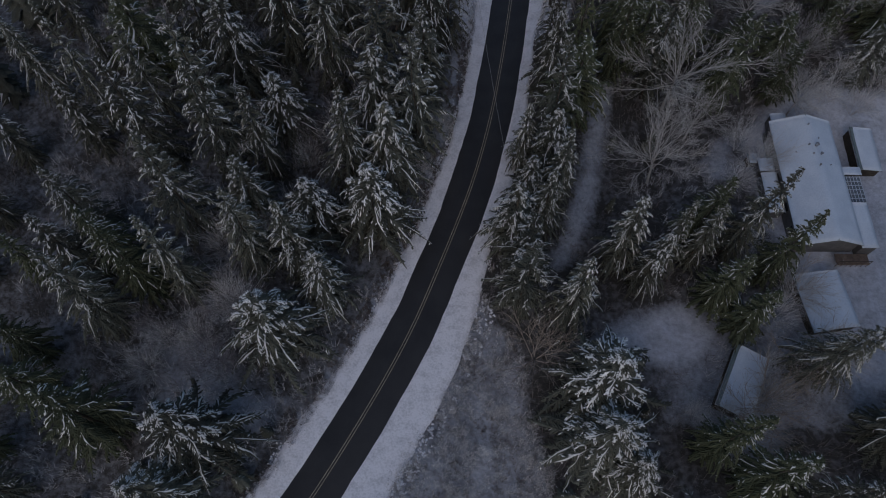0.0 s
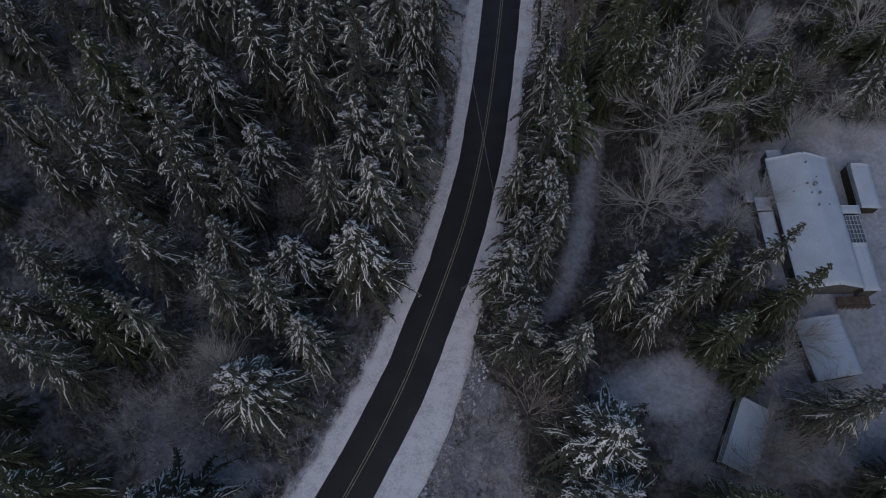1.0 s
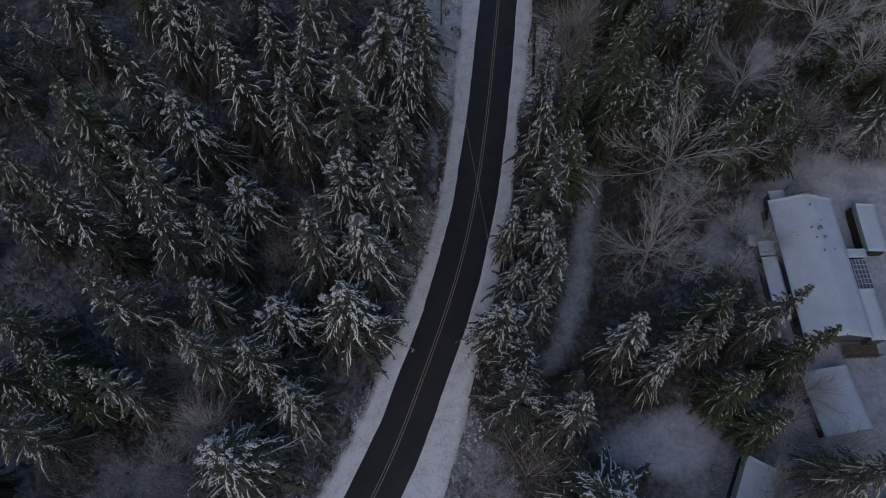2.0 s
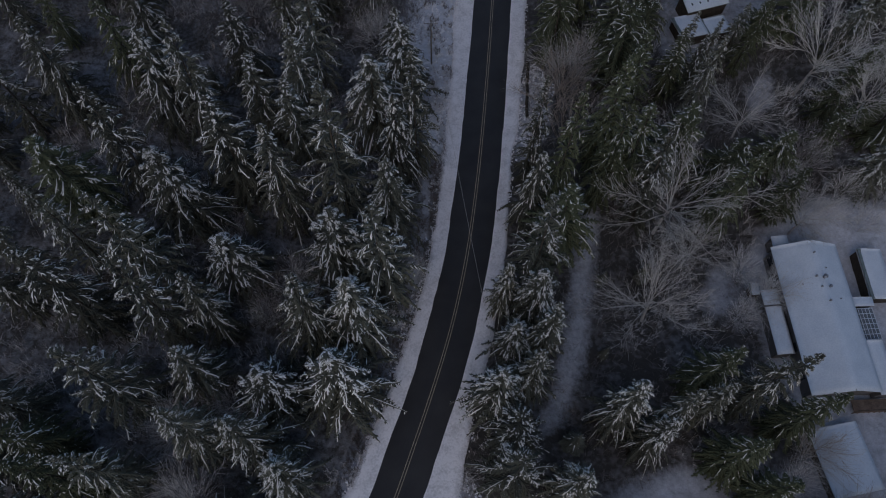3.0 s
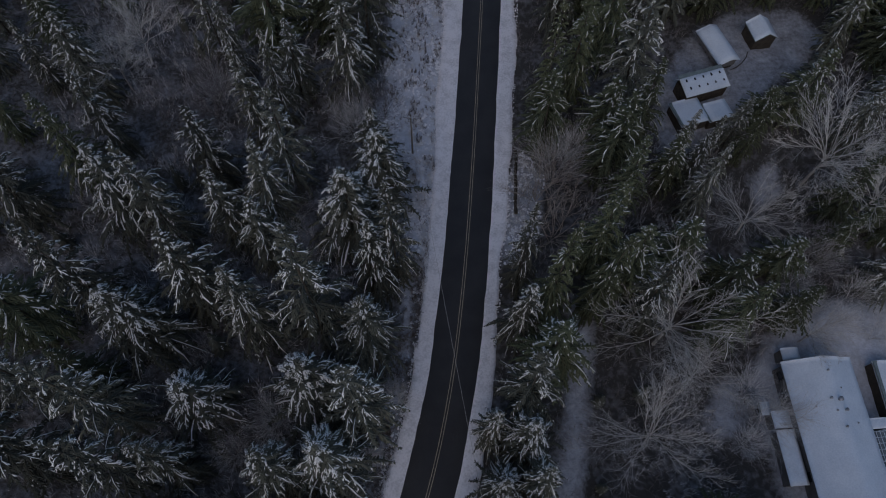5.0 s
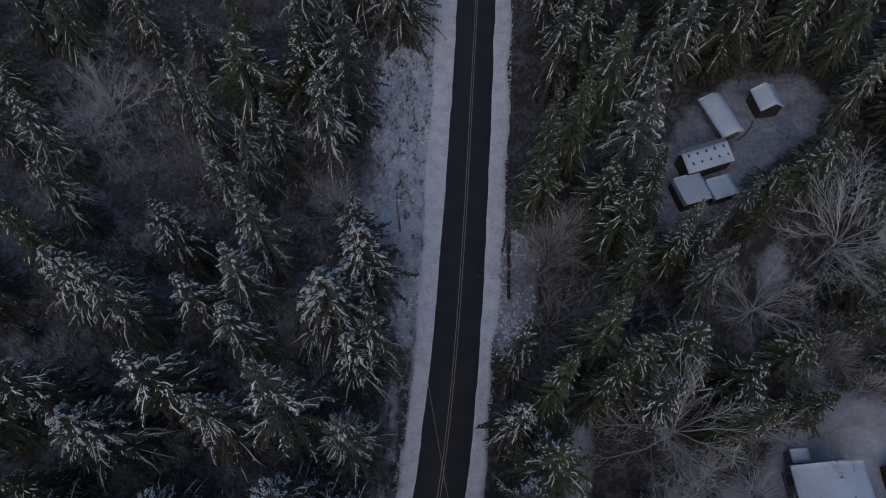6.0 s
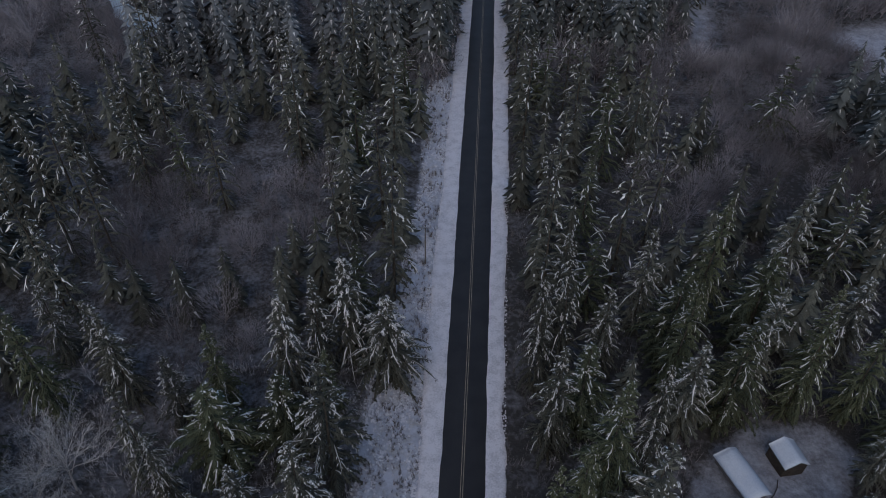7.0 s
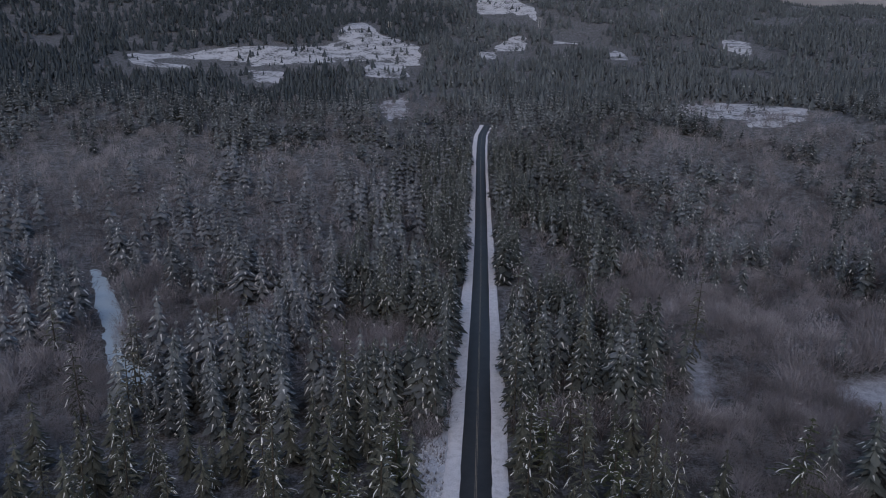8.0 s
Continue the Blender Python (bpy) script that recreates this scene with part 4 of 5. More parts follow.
def scatter(name, template, places, label, category, mats, kind="stuff", template_slots=None):
    """One joined mesh of a template's copies at rows of x, y, z, turn, width and height."""
    tv, tf = template
    p = np.asarray(places, float)
    c, s = np.cos(p[:, 3])[:, None], np.sin(p[:, 3])[:, None]
    X = (tv[None, :, 0] * c - tv[None, :, 1] * s) * p[:, 4][:, None] + p[:, 0][:, None]
    Y = (tv[None, :, 0] * s + tv[None, :, 1] * c) * p[:, 4][:, None] + p[:, 1][:, None]
    Z = tv[None, :, 2] * p[:, 5][:, None] + p[:, 2][:, None]
    verts = np.stack((X, Y, Z), -1).reshape(-1, 3)
    faces = (tf[None] + (np.arange(len(p)) * len(tv))[:, None, None]).reshape(-1, 3)
    slots = None if template_slots is None else np.tile(template_slots, len(p))
    me = mesh_of(name, verts, faces, mats, slots)
    tones = np.random.default_rng(len(p)).random(len(p)).astype(np.float32)
    me.attributes.new("tone", "FLOAT", "POINT").data.foreach_set("value", np.repeat(tones, len(tv)))
    return tagged(new(name, me), label, category, kind=kind)


def tuft(seed, n, wide, thin):
    """Thin upright twigs fanning from one foot."""
    r = np.random.default_rng(seed)
    V, T = [], []
    for _ in range(n):
        az, lean = r.uniform(0, 6.283), r.uniform(0.1, 1.0)
        foot = r.normal(0, 0.25 * wide, 3) * (1, 1, 0)
        tip = foot + np.array((math.cos(az) * lean * wide, math.sin(az) * lean * wide, r.uniform(0.45, 1.0)))
        cross = np.array((-math.sin(az), math.cos(az), r.uniform(-0.5, 0.5))) * thin
        k = len(V)
        mid = (foot + tip) / 2 + r.normal(0, 0.05, 3)
        V += [foot - cross, foot + cross, mid + cross * 0.8, tip, mid - cross * 0.8]
        T += [(k, k + 1, k + 2), (k, k + 2, k + 4), (k + 4, k + 2, k + 3)]
    return np.array(V), np.array(T)


def puff(seed, n, wide, thin):
    """A rounded leafless crown of a metre's height: limbs from a short trunk and fine twigs out to an uneven dome."""
    r = np.random.default_rng(seed)
    V, T = [], []
    lumps = [np.array((math.cos(a), math.sin(a), r.uniform(0.0, 1.0))) for a in r.uniform(0, 6.283, 6)]
    for k in range(n):
        az, up = r.uniform(0, 6.283), r.uniform(-0.15, 1.0)
        flat = math.sqrt(max(0.0, 1 - up * up))
        way = np.array((math.cos(az) * flat, math.sin(az) * flat, up))
        size = 0.74 + 0.26 * max(0.0, max(way @ q for q in lumps)) + r.normal(0, 0.07)
        tip = way * np.array((wide, wide, 0.48)) * size + np.array((0, 0, 0.5))
        limb = k % 12 == 0
        foot = np.array((0, 0, r.uniform(0.05, 0.3))) if limb else tip * r.uniform(0.5, 0.85) + np.array((0, 0, r.uniform(0.0, 0.12))) + r.normal(0, 0.05, 3)
        cross = np.cross(tip - foot, r.normal(0, 1, 3))
        cross = cross / (np.linalg.norm(cross) + 1e-9) * thin * (1.3 if limb else r.uniform(0.6, 1.2))
        i = len(V)
        V += [foot - cross, foot + cross, tip]
        T.append((i, i + 1, i + 2))
    return np.array(V), np.array(T)


r2 = np.random.default_rng(3)


def spots(n, x0, x1, y0, y1, h0, h1, w0, w1, test):
    out = []
    for x, y in zip(r2.uniform(x0, x1, n), r2.uniform(y0, y1, n)):
        if test(x, y):
            out.append((x, y, 0, r2.uniform(0, 6.28), r2.uniform(w0, w1), r2.uniform(h0, h1)))
    out = np.array(out)
    out[:, 2] = land_z(out[:, 0], out[:, 1]) - 0.05
    return out


def off_road(x, y, gap=8.0):
    return abs(x - road_x(y)) > gap


def in_woods(x, y):
    return off_road(x, y) and not any(inside(x, y, z) for z in (YARD, GLADE, BENCH, VERGE, LEFT_VERGE, GAP))


scatter("undergrowth", tuft(1, 10, 0.9, 0.012), spots(7500, -75, 105, 0, 190, 1.0, 3.4, 1.0, 2.4, in_woods), "tangled brown leafless undergrowth on the forest floor", "undergrowth", BROWN_TWIG)
scatter("frosted_brush", tuft(2, 12, 0.8, 0.018), spots(10000, -62, 75, 0, 150, 0.8, 2.6, 0.8, 1.9,
        lambda x, y: in_woods(x, y) and noise.noise((x * 0.06, y * 0.06, 5)) > (-0.15 if x < road_x(y) else 0.2)), "frosted grey brush on the forest floor", "undergrowth", FROST_TWIG)
SHOULDER = (np.interp(TAB_Y, line_y, wl) + 3.4, np.interp(TAB_Y, line_y, wr) + 3.4)


def past_shoulder(x, y):
    """Metres beyond the outer edge of the snow shoulder."""
    d = float(x - road_x(y))
    return abs(d) - float(np.interp(y, TAB_Y, SHOULDER[0 if d < 0 else 1]))


def on_verge(x, y):
    return inside(x, y, VERGE) or inside(x, y, LEFT_VERGE) or inside(x, y, EAST_VERGE)


scatter("frosted_brush", tuft(6, 12, 0.8, 0.016), spots(9000, -14, 24, 0, 110, 0.5, 1.5, 0.5, 1.2,
        lambda x, y: past_shoulder(x, y) > 0.2 and on_verge(x, y) and noise.noise((x * 0.2, y * 0.2, 9)) > -0.15), "frosted brush standing in the verge snow", "undergrowth", FROST_TWIG)
scatter("frosted_tussocks", tuft(8, 11, 1.3, 0.06), spots(16000, -14, 45, 82, 262, 0.25, 0.6, 0.3, 0.75,
        lambda x, y: past_shoulder(x, y) > 0.3 and on_verge(x, y) and noise.noise((x * 0.5, y * 0.3, 6)) > -0.1), "white frosted grass tussocks on the verge", "grass", TWIG_SNOW)
scatter("dead_grass", tuft(3, 9, 0.9, 0.03), spots(52000, -30, 45, 0, 265, 0.3, 0.8, 0.3, 0.7,
        lambda x, y: past_shoulder(x, y) > -0.2 and (past_shoulder(x, y) < 1.6 or on_verge(x, y)) and noise.noise((x * 0.35, y * 0.2, 2)) > 0.0),
        "dark dead grass and weeds poking through verge snow", "grass", BROWN_TWIG)
scatter("dead_weeds", tuft(11, 9, 0.55, 0.035), spots(17000, -14, 45, 84, 262, 0.6, 1.7, 0.5, 1.1,
        lambda x, y: past_shoulder(x, y) > 0.1 and inside(x, y, LEFT_VERGE) and noise.noise((x * 0.45, y * 0.25, 41)) > 0.05), "dark standing weeds in the snow of the verge", "weeds", BROWN_TWIG)
scatter("dead_weeds", tuft(12, 9, 0.5, 0.03), spots(60000, -40, 12, 0, 90, 0.4, 1.2, 0.4, 0.9,
        lambda x, y: x < road_x(y) and -0.1 < past_shoulder(x, y) < 2.6 and noise.noise((x * 0.5, y * 0.3, 51)) > -0.2), "dark weeds along the outer edge of the shoulder", "weeds", BROWN_TWIG)
CLOD = (np.array([(-1, -0.6, 0), (1, -0.7, 0), (0.8, 0.8, 0), (-0.9, 0.7, 0), (0.1, 0, 0.8)], float), np.array([(0, 1, 4), (1, 2, 4), (2, 3, 4), (3, 0, 4)]))
cushions = []
for x, y in zip(r2.uniform(-14, 45, 190000), r2.uniform(2, 262, 190000)):
    off = past_shoulder(x, y)
    if 0.1 < off < (12 if y > 38 else 3.5) and (on_verge(x, y) or off < 1.5 and x < road_x(y)) and noise.noise((x * 1.7, y * 1.2, 6)) + 0.8 * noise.noise((x * 0.3, y * 0.14, 16)) > 0.1:
        s = r2.uniform(0.08, 0.24)
        cushions.append((x, y, float(land_z(x, y)) + 0.05, r2.uniform(0, 6.28), s, r2.uniform(0.1, 0.35)))
scatter("snow_cushions", CLOD, cushions, "snow lying in cushions on the verge brush", "snow", SNOW)
clods = []
while len(clods) < 5200:
    y = fill.uniform(-2, 200)
    sgn = fill.choice((-1, -1, 1))
    out = float(np.interp(y, TAB_Y, SHOULDER[0 if sgn < 0 else 1])) - abs(fill.gauss(0, 0.8)) + 0.2 + 0.5 * noise.noise((0, y * 0.3, 31))
    s = fill.uniform(0.05, 0.17)
    tang = float(road_x(y + 1) - road_x(y - 1)) / 2
    c = 1 / math.hypot(1, tang)
    clods.append((float(road_x(y)) + sgn * out * c, y - sgn * out * c * tang, float(road_z(y)) + 0.05, fill.uniform(0, 6.28), s, s * 0.9))
scatter("snow_clods", CLOD, clods, "ploughed clods of snow along the shoulder edge", "snow", ROADSIDE_SNOW)
scatter("frosted_brush", tuft(9, 14, 0.9, 0.02), spots(2600, -8, 24, 0, 38, 0.5, 1.6, 0.5, 1.3,
        lambda x, y: past_shoulder(x, y) > 0.3 and inside(x, y, VERGE) and noise.noise((x * 0.25, y * 0.25, 19)) > -0.1), "frosted brush in the roadside hollow", "undergrowth", FROST_TWIG)
scatter("dead_grass", tuft(10, 10, 0.9, 0.03), spots(3600, -8, 24, 0, 38, 0.3, 0.9, 0.3, 0.8,
        lambda x, y: past_shoulder(x, y) > 0.2 and inside(x, y, VERGE) and noise.noise((x * 0.3, y * 0.3, 29)) > 0.0), "dark weeds in the roadside hollow", "grass", BROWN_TWIG)
GROVE_TUFTS = (puff(4, 400, 0.42, 0.0024), puff(14, 400, 0.36, 0.0024))
grove_rows = []
for a, b, c in BARE_GROVES:
    for _ in range(int(c * c * 0.075)):
        t, q = fill.uniform(0, 6.283), c * math.sqrt(fill.random())
        x, y = a + q * math.cos(t), b + q * math.sin(t)
        if off_road(x, y, 9):
            h = fill.uniform(6, 11) if y < 130 else fill.uniform(8, 13)
            grove_rows.append((x, y, float(land_z(x, y)), fill.uniform(0, 6.28), h * 1.0, h))
for k, tufted in enumerate(GROVE_TUFTS):
    scatter("bare_grove", tufted, grove_rows[k::2], "hazy grey-brown groves of leafless alder", "trees", FAR_TWIG)

# ---- forest farther up the road and on the hills ----


def joined_conifers(name, seeds, places, label, mats, tiers, arms, snowy):
    groups = np.array_split(np.asarray(places), len(seeds))
    for seed, rows in zip(seeds, groups):
        v, t, sv, st = far_conifer(seed, tiers, arms, snowy)
        slots = np.concatenate((np.zeros(len(t)), np.ones(len(st))))
        scatter(name, (np.concatenate((v, sv)), np.concatenate((t, st + len(v)))), rows, label, "trees", mats, template_slots=slots)


inner = []
for _ in range(2600):
    x, y = fill.uniform(-80, 115), fill.uniform(-8, 240)
    core = -52 < x < 72 and y < 135
    if free(x, y, 6.3 if core else 6.4):
        STANDS.append((x, y))
        if not core and y < 140 and -70 < x < 92:
            tall = fill.uniform(15, 23)
            which = fill.randrange(6)
            copy_thing(KINDS[which], settle(KINDS[which], x, y, tall, 25.0, fill.uniform(0, 360), fill.uniform(-1.5, 1.5), fill.uniform(0.85, 1.1)))
            continue
        tall = fill.uniform(7, 16) if core and x > 42 and y > 68 else fill.uniform(3, 9) if core else fill.uniform(13, 23)
        inner.append((x, y, float(land_z(x, y)) - 0.1, fill.uniform(0, 6.28), tall * fill.uniform(1.0, 1.3), tall))
joined_conifers("young_conifers", (45, 46, 47), inner, "young dark conifers with a little snow between the tall ones", [NEEDLES, TWIG_SNOW], 12, 7, 0.3)


def forest_rows(n, y0, y1, spread0, spread1, h0, h1, keep, skip=None):
    out = []
    for _ in range(n):
        y = fill.uniform(y0, y1)
        half = spread0 + (spread1 - spread0) * (y - y0) / (y1 - y0)
        x = road_x(min(y, 780)) + fill.uniform(-half, half)
        if abs(x - road_x(y)) < 8.5 and y < 790 or any(inside(x, y + k, z) for z in (CREEK, MEADOW, TRACK) for k in (0, 13)):
            continue
        if y > 690 and any(inside(x, y + k, z) for z in CLEARCUTS for k in (0, 25, 50, 75)) and fill.random() > (0.95 if noise.noise((x * 0.022, y * 0.015, 21)) > 0.3 else 0.16):  # open ground
            continue
        if skip and skip(x, y):
            continue
        if y < 900 and bare_land(x, y) and fill.random() > (0.95 if noise.noise((x * 0.022, y * 0.013, 4)) > (0.2 if x < road_x(y) else 0.08) else 0.06):
            continue
        dense = 1.6 * noise.noise((x * 0.009, y * 0.006, 8)) + 0.5 * noise.noise((x * 0.03, y * 0.02, 3)) + 0.3
        if fill.random() > keep + dense:
            continue
        h = fill.uniform(h0, h1)
        if y > 690 and any(inside(x, y + k, z) for z in CLEARCUTS for k in (0, 35, 70, 100, 130)):
            h *= fill.uniform(0.3, 0.75)
        out.append((x, y, 0, fill.uniform(0, 6.28), h * fill.uniform(0.95, 1.5), h))
    out = np.array(out)
    out[:, 2] = land_z(out[:, 0], out[:, 1]) - 0.1
    fill.shuffle(idx_list := list(range(len(out))))
    return out[idx_list]


def grove(x, y):
    return any((x - a) ** 2 + (y - b) ** 2 < c * c for a, b, c in BARE_GROVES)


band1 = forest_rows(1700, 235, 430, 170, 260, 12, 29, 0.6, lambda x, y: grove(x, y) or (y < 252 and -78 < x < 112) or any((x - a) ** 2 + (y - b) ** 2 < 9 for a, b in STANDS if b > 200))
frosted = (band1[:, 0] < road_x(band1[:, 1]) - 55) & (band1[:, 1] > 270)
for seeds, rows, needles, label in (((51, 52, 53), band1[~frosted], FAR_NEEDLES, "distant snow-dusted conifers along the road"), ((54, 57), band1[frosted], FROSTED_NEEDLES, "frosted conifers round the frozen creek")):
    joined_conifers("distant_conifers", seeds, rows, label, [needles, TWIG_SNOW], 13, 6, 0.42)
side_band = forest_rows(1100, 30, 235, 200, 260, 15, 25, 0.2, lambda x, y: -78 < x < 112)
joined_conifers("distant_conifers", (55, 56), side_band, "dark snow-dusted conifers deep in the forest", [DARK_FAR_NEEDLES, TWIG_SNOW], 14, 7, 0.4)
band2 = forest_rows(5600, 430, 950, 280, 620, 11, 28, 0.62)
frosted = (band2[:, 0] < road_x(band2[:, 1]) - 25) & (band2[:, 1] < 640)
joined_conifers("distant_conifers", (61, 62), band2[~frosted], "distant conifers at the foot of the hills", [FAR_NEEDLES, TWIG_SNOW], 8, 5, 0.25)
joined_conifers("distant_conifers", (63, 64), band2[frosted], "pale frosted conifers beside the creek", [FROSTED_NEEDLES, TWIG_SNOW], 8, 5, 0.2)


# snow-laden conifers on both sides of the straight road
strip_rows = []
for _ in range(1500):
    y = fill.uniform(250, 640)
    off = fill.choice((-1, 1)) * (10 + 55 * fill.random() ** 1.3)
    x = float(road_x(y)) + off
    if not any(inside(x, y + k, z) for z in (CREEK, MEADOW, TRACK) for k in (0, 13)) and not (y < 345 and grove(x, y)) and noise.noise((x * 0.03, y * 0.015, 61)) > -0.12:
        h = fill.uniform(13, 27)
        strip_rows.append((x, y, float(land_z(x, y)) - 0.1, fill.uniform(0, 6.28), h * fill.uniform(0.95, 1.35), h))
joined_conifers("distant_conifers", (65, 66, 67), strip_rows, "dark conifers with snowy boughs along the straight road", [DARK_FAR_NEEDLES, TWIG_SNOW], 12, 6, 0.5)


def spire(seed):
    """A small ragged conifer of a metre's height for the hills."""
    r = np.random.default_rng(seed)
    V, T = [], []
    for z0, z1, w in ((0.0, 0.45, 0.22), (0.15, 0.62, 0.2), (0.35, 0.8, 0.15), (0.55, 1.0, 0.1)):
        turn = r.uniform(0, 6.283)
        for s in range(5):
            t = turn + 6.283 * s / 5 + r.uniform(-0.3, 0.3)
            q, g = w * r.uniform(0.7, 1.3), r.uniform(0.35, 0.6)
            k = len(V)
            V += [(0, 0, z1 - r.uniform(0, 0.06)), (math.cos(t - g) * q, math.sin(t - g) * q, z0 + r.uniform(-0.04, 0.06)), (math.cos(t + g) * q, math.sin(t + g) * q, z0 + r.uniform(-0.04, 0.06))]
            T.append((k, k + 1, k + 2))
    return np.array(V), np.array(T)


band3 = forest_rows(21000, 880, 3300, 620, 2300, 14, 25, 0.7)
# the eastern slope takes the paler colour, a thicker haze painted on its trees
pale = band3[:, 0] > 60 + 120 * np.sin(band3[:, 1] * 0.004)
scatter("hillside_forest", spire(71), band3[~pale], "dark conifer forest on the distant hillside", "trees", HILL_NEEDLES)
scatter("hillside_forest", spire(72), band3[pale], "conifer forest on the distant hillside, paled by painted haze", "trees", PALE_HILL_NEEDLES)
grey = ([], [])
for _ in range(8500):
    y = 240 + 800 * fill.random() ** 1.3
    x = road_x(min(y, 780)) + fill.uniform(-1, 1) * (190 + (y - 240) * 0.6)
    if abs(x - road_x(y)) > 11 and not any(inside(x, y + k, z) for z in (CREEK, MEADOW, TRACK) for k in (0, 8)) and (bare_land(x, y) or noise.noise((x * 0.009, y * 0.006, 8)) < -0.05 and fill.random() < 0.7):
        h = fill.uniform(7, 14) * (1 + 0.3 * noise.noise((x * 0.02, y * 0.02, 11)))
        grey[y > 400].append((x, y, float(land_z(x, y)), fill.uniform(0, 6.28), h * fill.uniform(0.95, 1.35), h))
for k, seed in enumerate((5, 15)):
    scatter("bare_grove", puff(seed, 150, 0.42, 0.0058), grey[0][k::2], "grey-mauve leafless woods between the conifers", "trees", FAR_TWIG)
    scatter("bare_grove", puff(seed + 1, 64, 0.42, 0.0085), grey[1][k::2], "grey-mauve leafless woods towards the hills", "trees", FAR_TWIG)
# a dull grey sheet added far behind the hills in place of cloud
cloud_x = np.linspace(-5200, 6800, 41)
cloud_top = 1020 + 160 * np.sin(cloud_x * 0.0013 + 1) + 60 * np.sin(cloud_x * 0.0041)
cloud_v = np.concatenate([np.stack((cloud_x, 5000 + 0 * cloud_x - k * 160, cloud_top * (1 - k / 4)), -1) for k in range(5)])
ids = np.arange(5 * 41).reshape(5, 41)
tagged(new("backdrop", mesh_of("backdrop", cloud_v, np.stack((ids[:-1, :-1], ids[1:, :-1], ids[1:, 1:], ids[:-1, 1:]), -1).reshape(-1, 4), CLOUD, shade=True)),
       "dull grey sheet far behind the hills, standing in for cloud", "ridge", kind="structure")

# ---- house ----
HOUSE_Z = -2.35


def gable_roof(x0, x1, y0, y1, eave, ridge, at, thick, over=0.35):
    """A gabled slab with its ridge along y at x = at."""
    bm = bmesh.new()
    prof = [(x0 - over, eave), (at, ridge), (x1 + over, eave), (x1 + over, eave + thick), (at, ridge + thick), (x0 - over, eave + thick)]
    a = [bm.verts.new((x, y0 - over, z)) for x, z in prof]
    b = [bm.verts.new((x, y1 + over, z)) for x, z in prof]
    bm.faces.new(a)
    bm.faces.new(b[::-1])
    for i in range(6):
        j = (i + 1) % 6
        bm.faces.new((a[j], a[i], b[i], b[j]))
    bmesh.ops.recalc_face_normals(bm, faces=bm.faces)
    return bm


def gable_walls(x0, x1, y0, y1, base, eave, ridge, at):
    bm = bmesh.new()
    prof = [(x0, base), (x1, base), (x1, eave), (at, ridge), (x0, eave)]
    a = [bm.verts.new((x, y0, z)) for x, z in prof]
    b = [bm.verts.new((x, y1, z)) for x, z in prof]
    bm.faces.new(a)
    bm.faces.new(b[::-1])
    for i in range(5):
        j = (i + 1) % 5
        bm.faces.new((a[j], a[i], b[i], b[j]))
    bmesh.ops.recalc_face_normals(bm, faces=bm.faces)
    return bm


def snow_roof(x0, x1, y0, y1, eave, ridge, at, thick, over, cell=0.7, seed=0):
    """Uneven snow lying on a gabled or pent roof, with rounded edges."""
    nx, ny = max(4, int((x1 - x0) / cell)), max(4, int((y1 - y0) / cell))
    V, F = [], []
    for layer in (0, 1):
        for j in range(ny + 1):
            for i in range(nx + 1):
                u, v = i / nx, j / ny
                x, y = x0 - over + (x1 - x0 + 2 * over) * u, y0 - over + (y1 - y0 + 2 * over) * v
                side = (x - x0 + over) / (at - x0 + over) if x < at else (x1 + over - x) / max(x1 + over - at, 1e-3)
                z = eave + (ridge - eave) * min(max(side, 0), 1)
                rim = i in (0, nx) or j in (0, ny)
                z += 0.004 if not layer else thick * (0.35 if rim else 1) * (1 + 0.35 * noise.noise((x * 0.5 + seed, y * 0.5, 3)))
                V.append((x, y, z))
    n = (nx + 1) * (ny + 1)
    for j in range(ny):
        for i in range(nx):
            q = j * (nx + 1) + i
            F.append((n + q, n + q + 1, n + q + nx + 2, n + q + nx + 1))
    for i in range(nx):
        for q in (i, ny * (nx + 1) + i):
            F.append((q, q + 1, n + q + 1, n + q))
    for j in range(ny):
        for q in (j * (nx + 1), j * (nx + 1) + nx):
            F.append((q, q + nx + 1, n + q + nx + 1, n + q))
    return mesh_of("snow", V, F, ROOF_SNOW, shade=True)


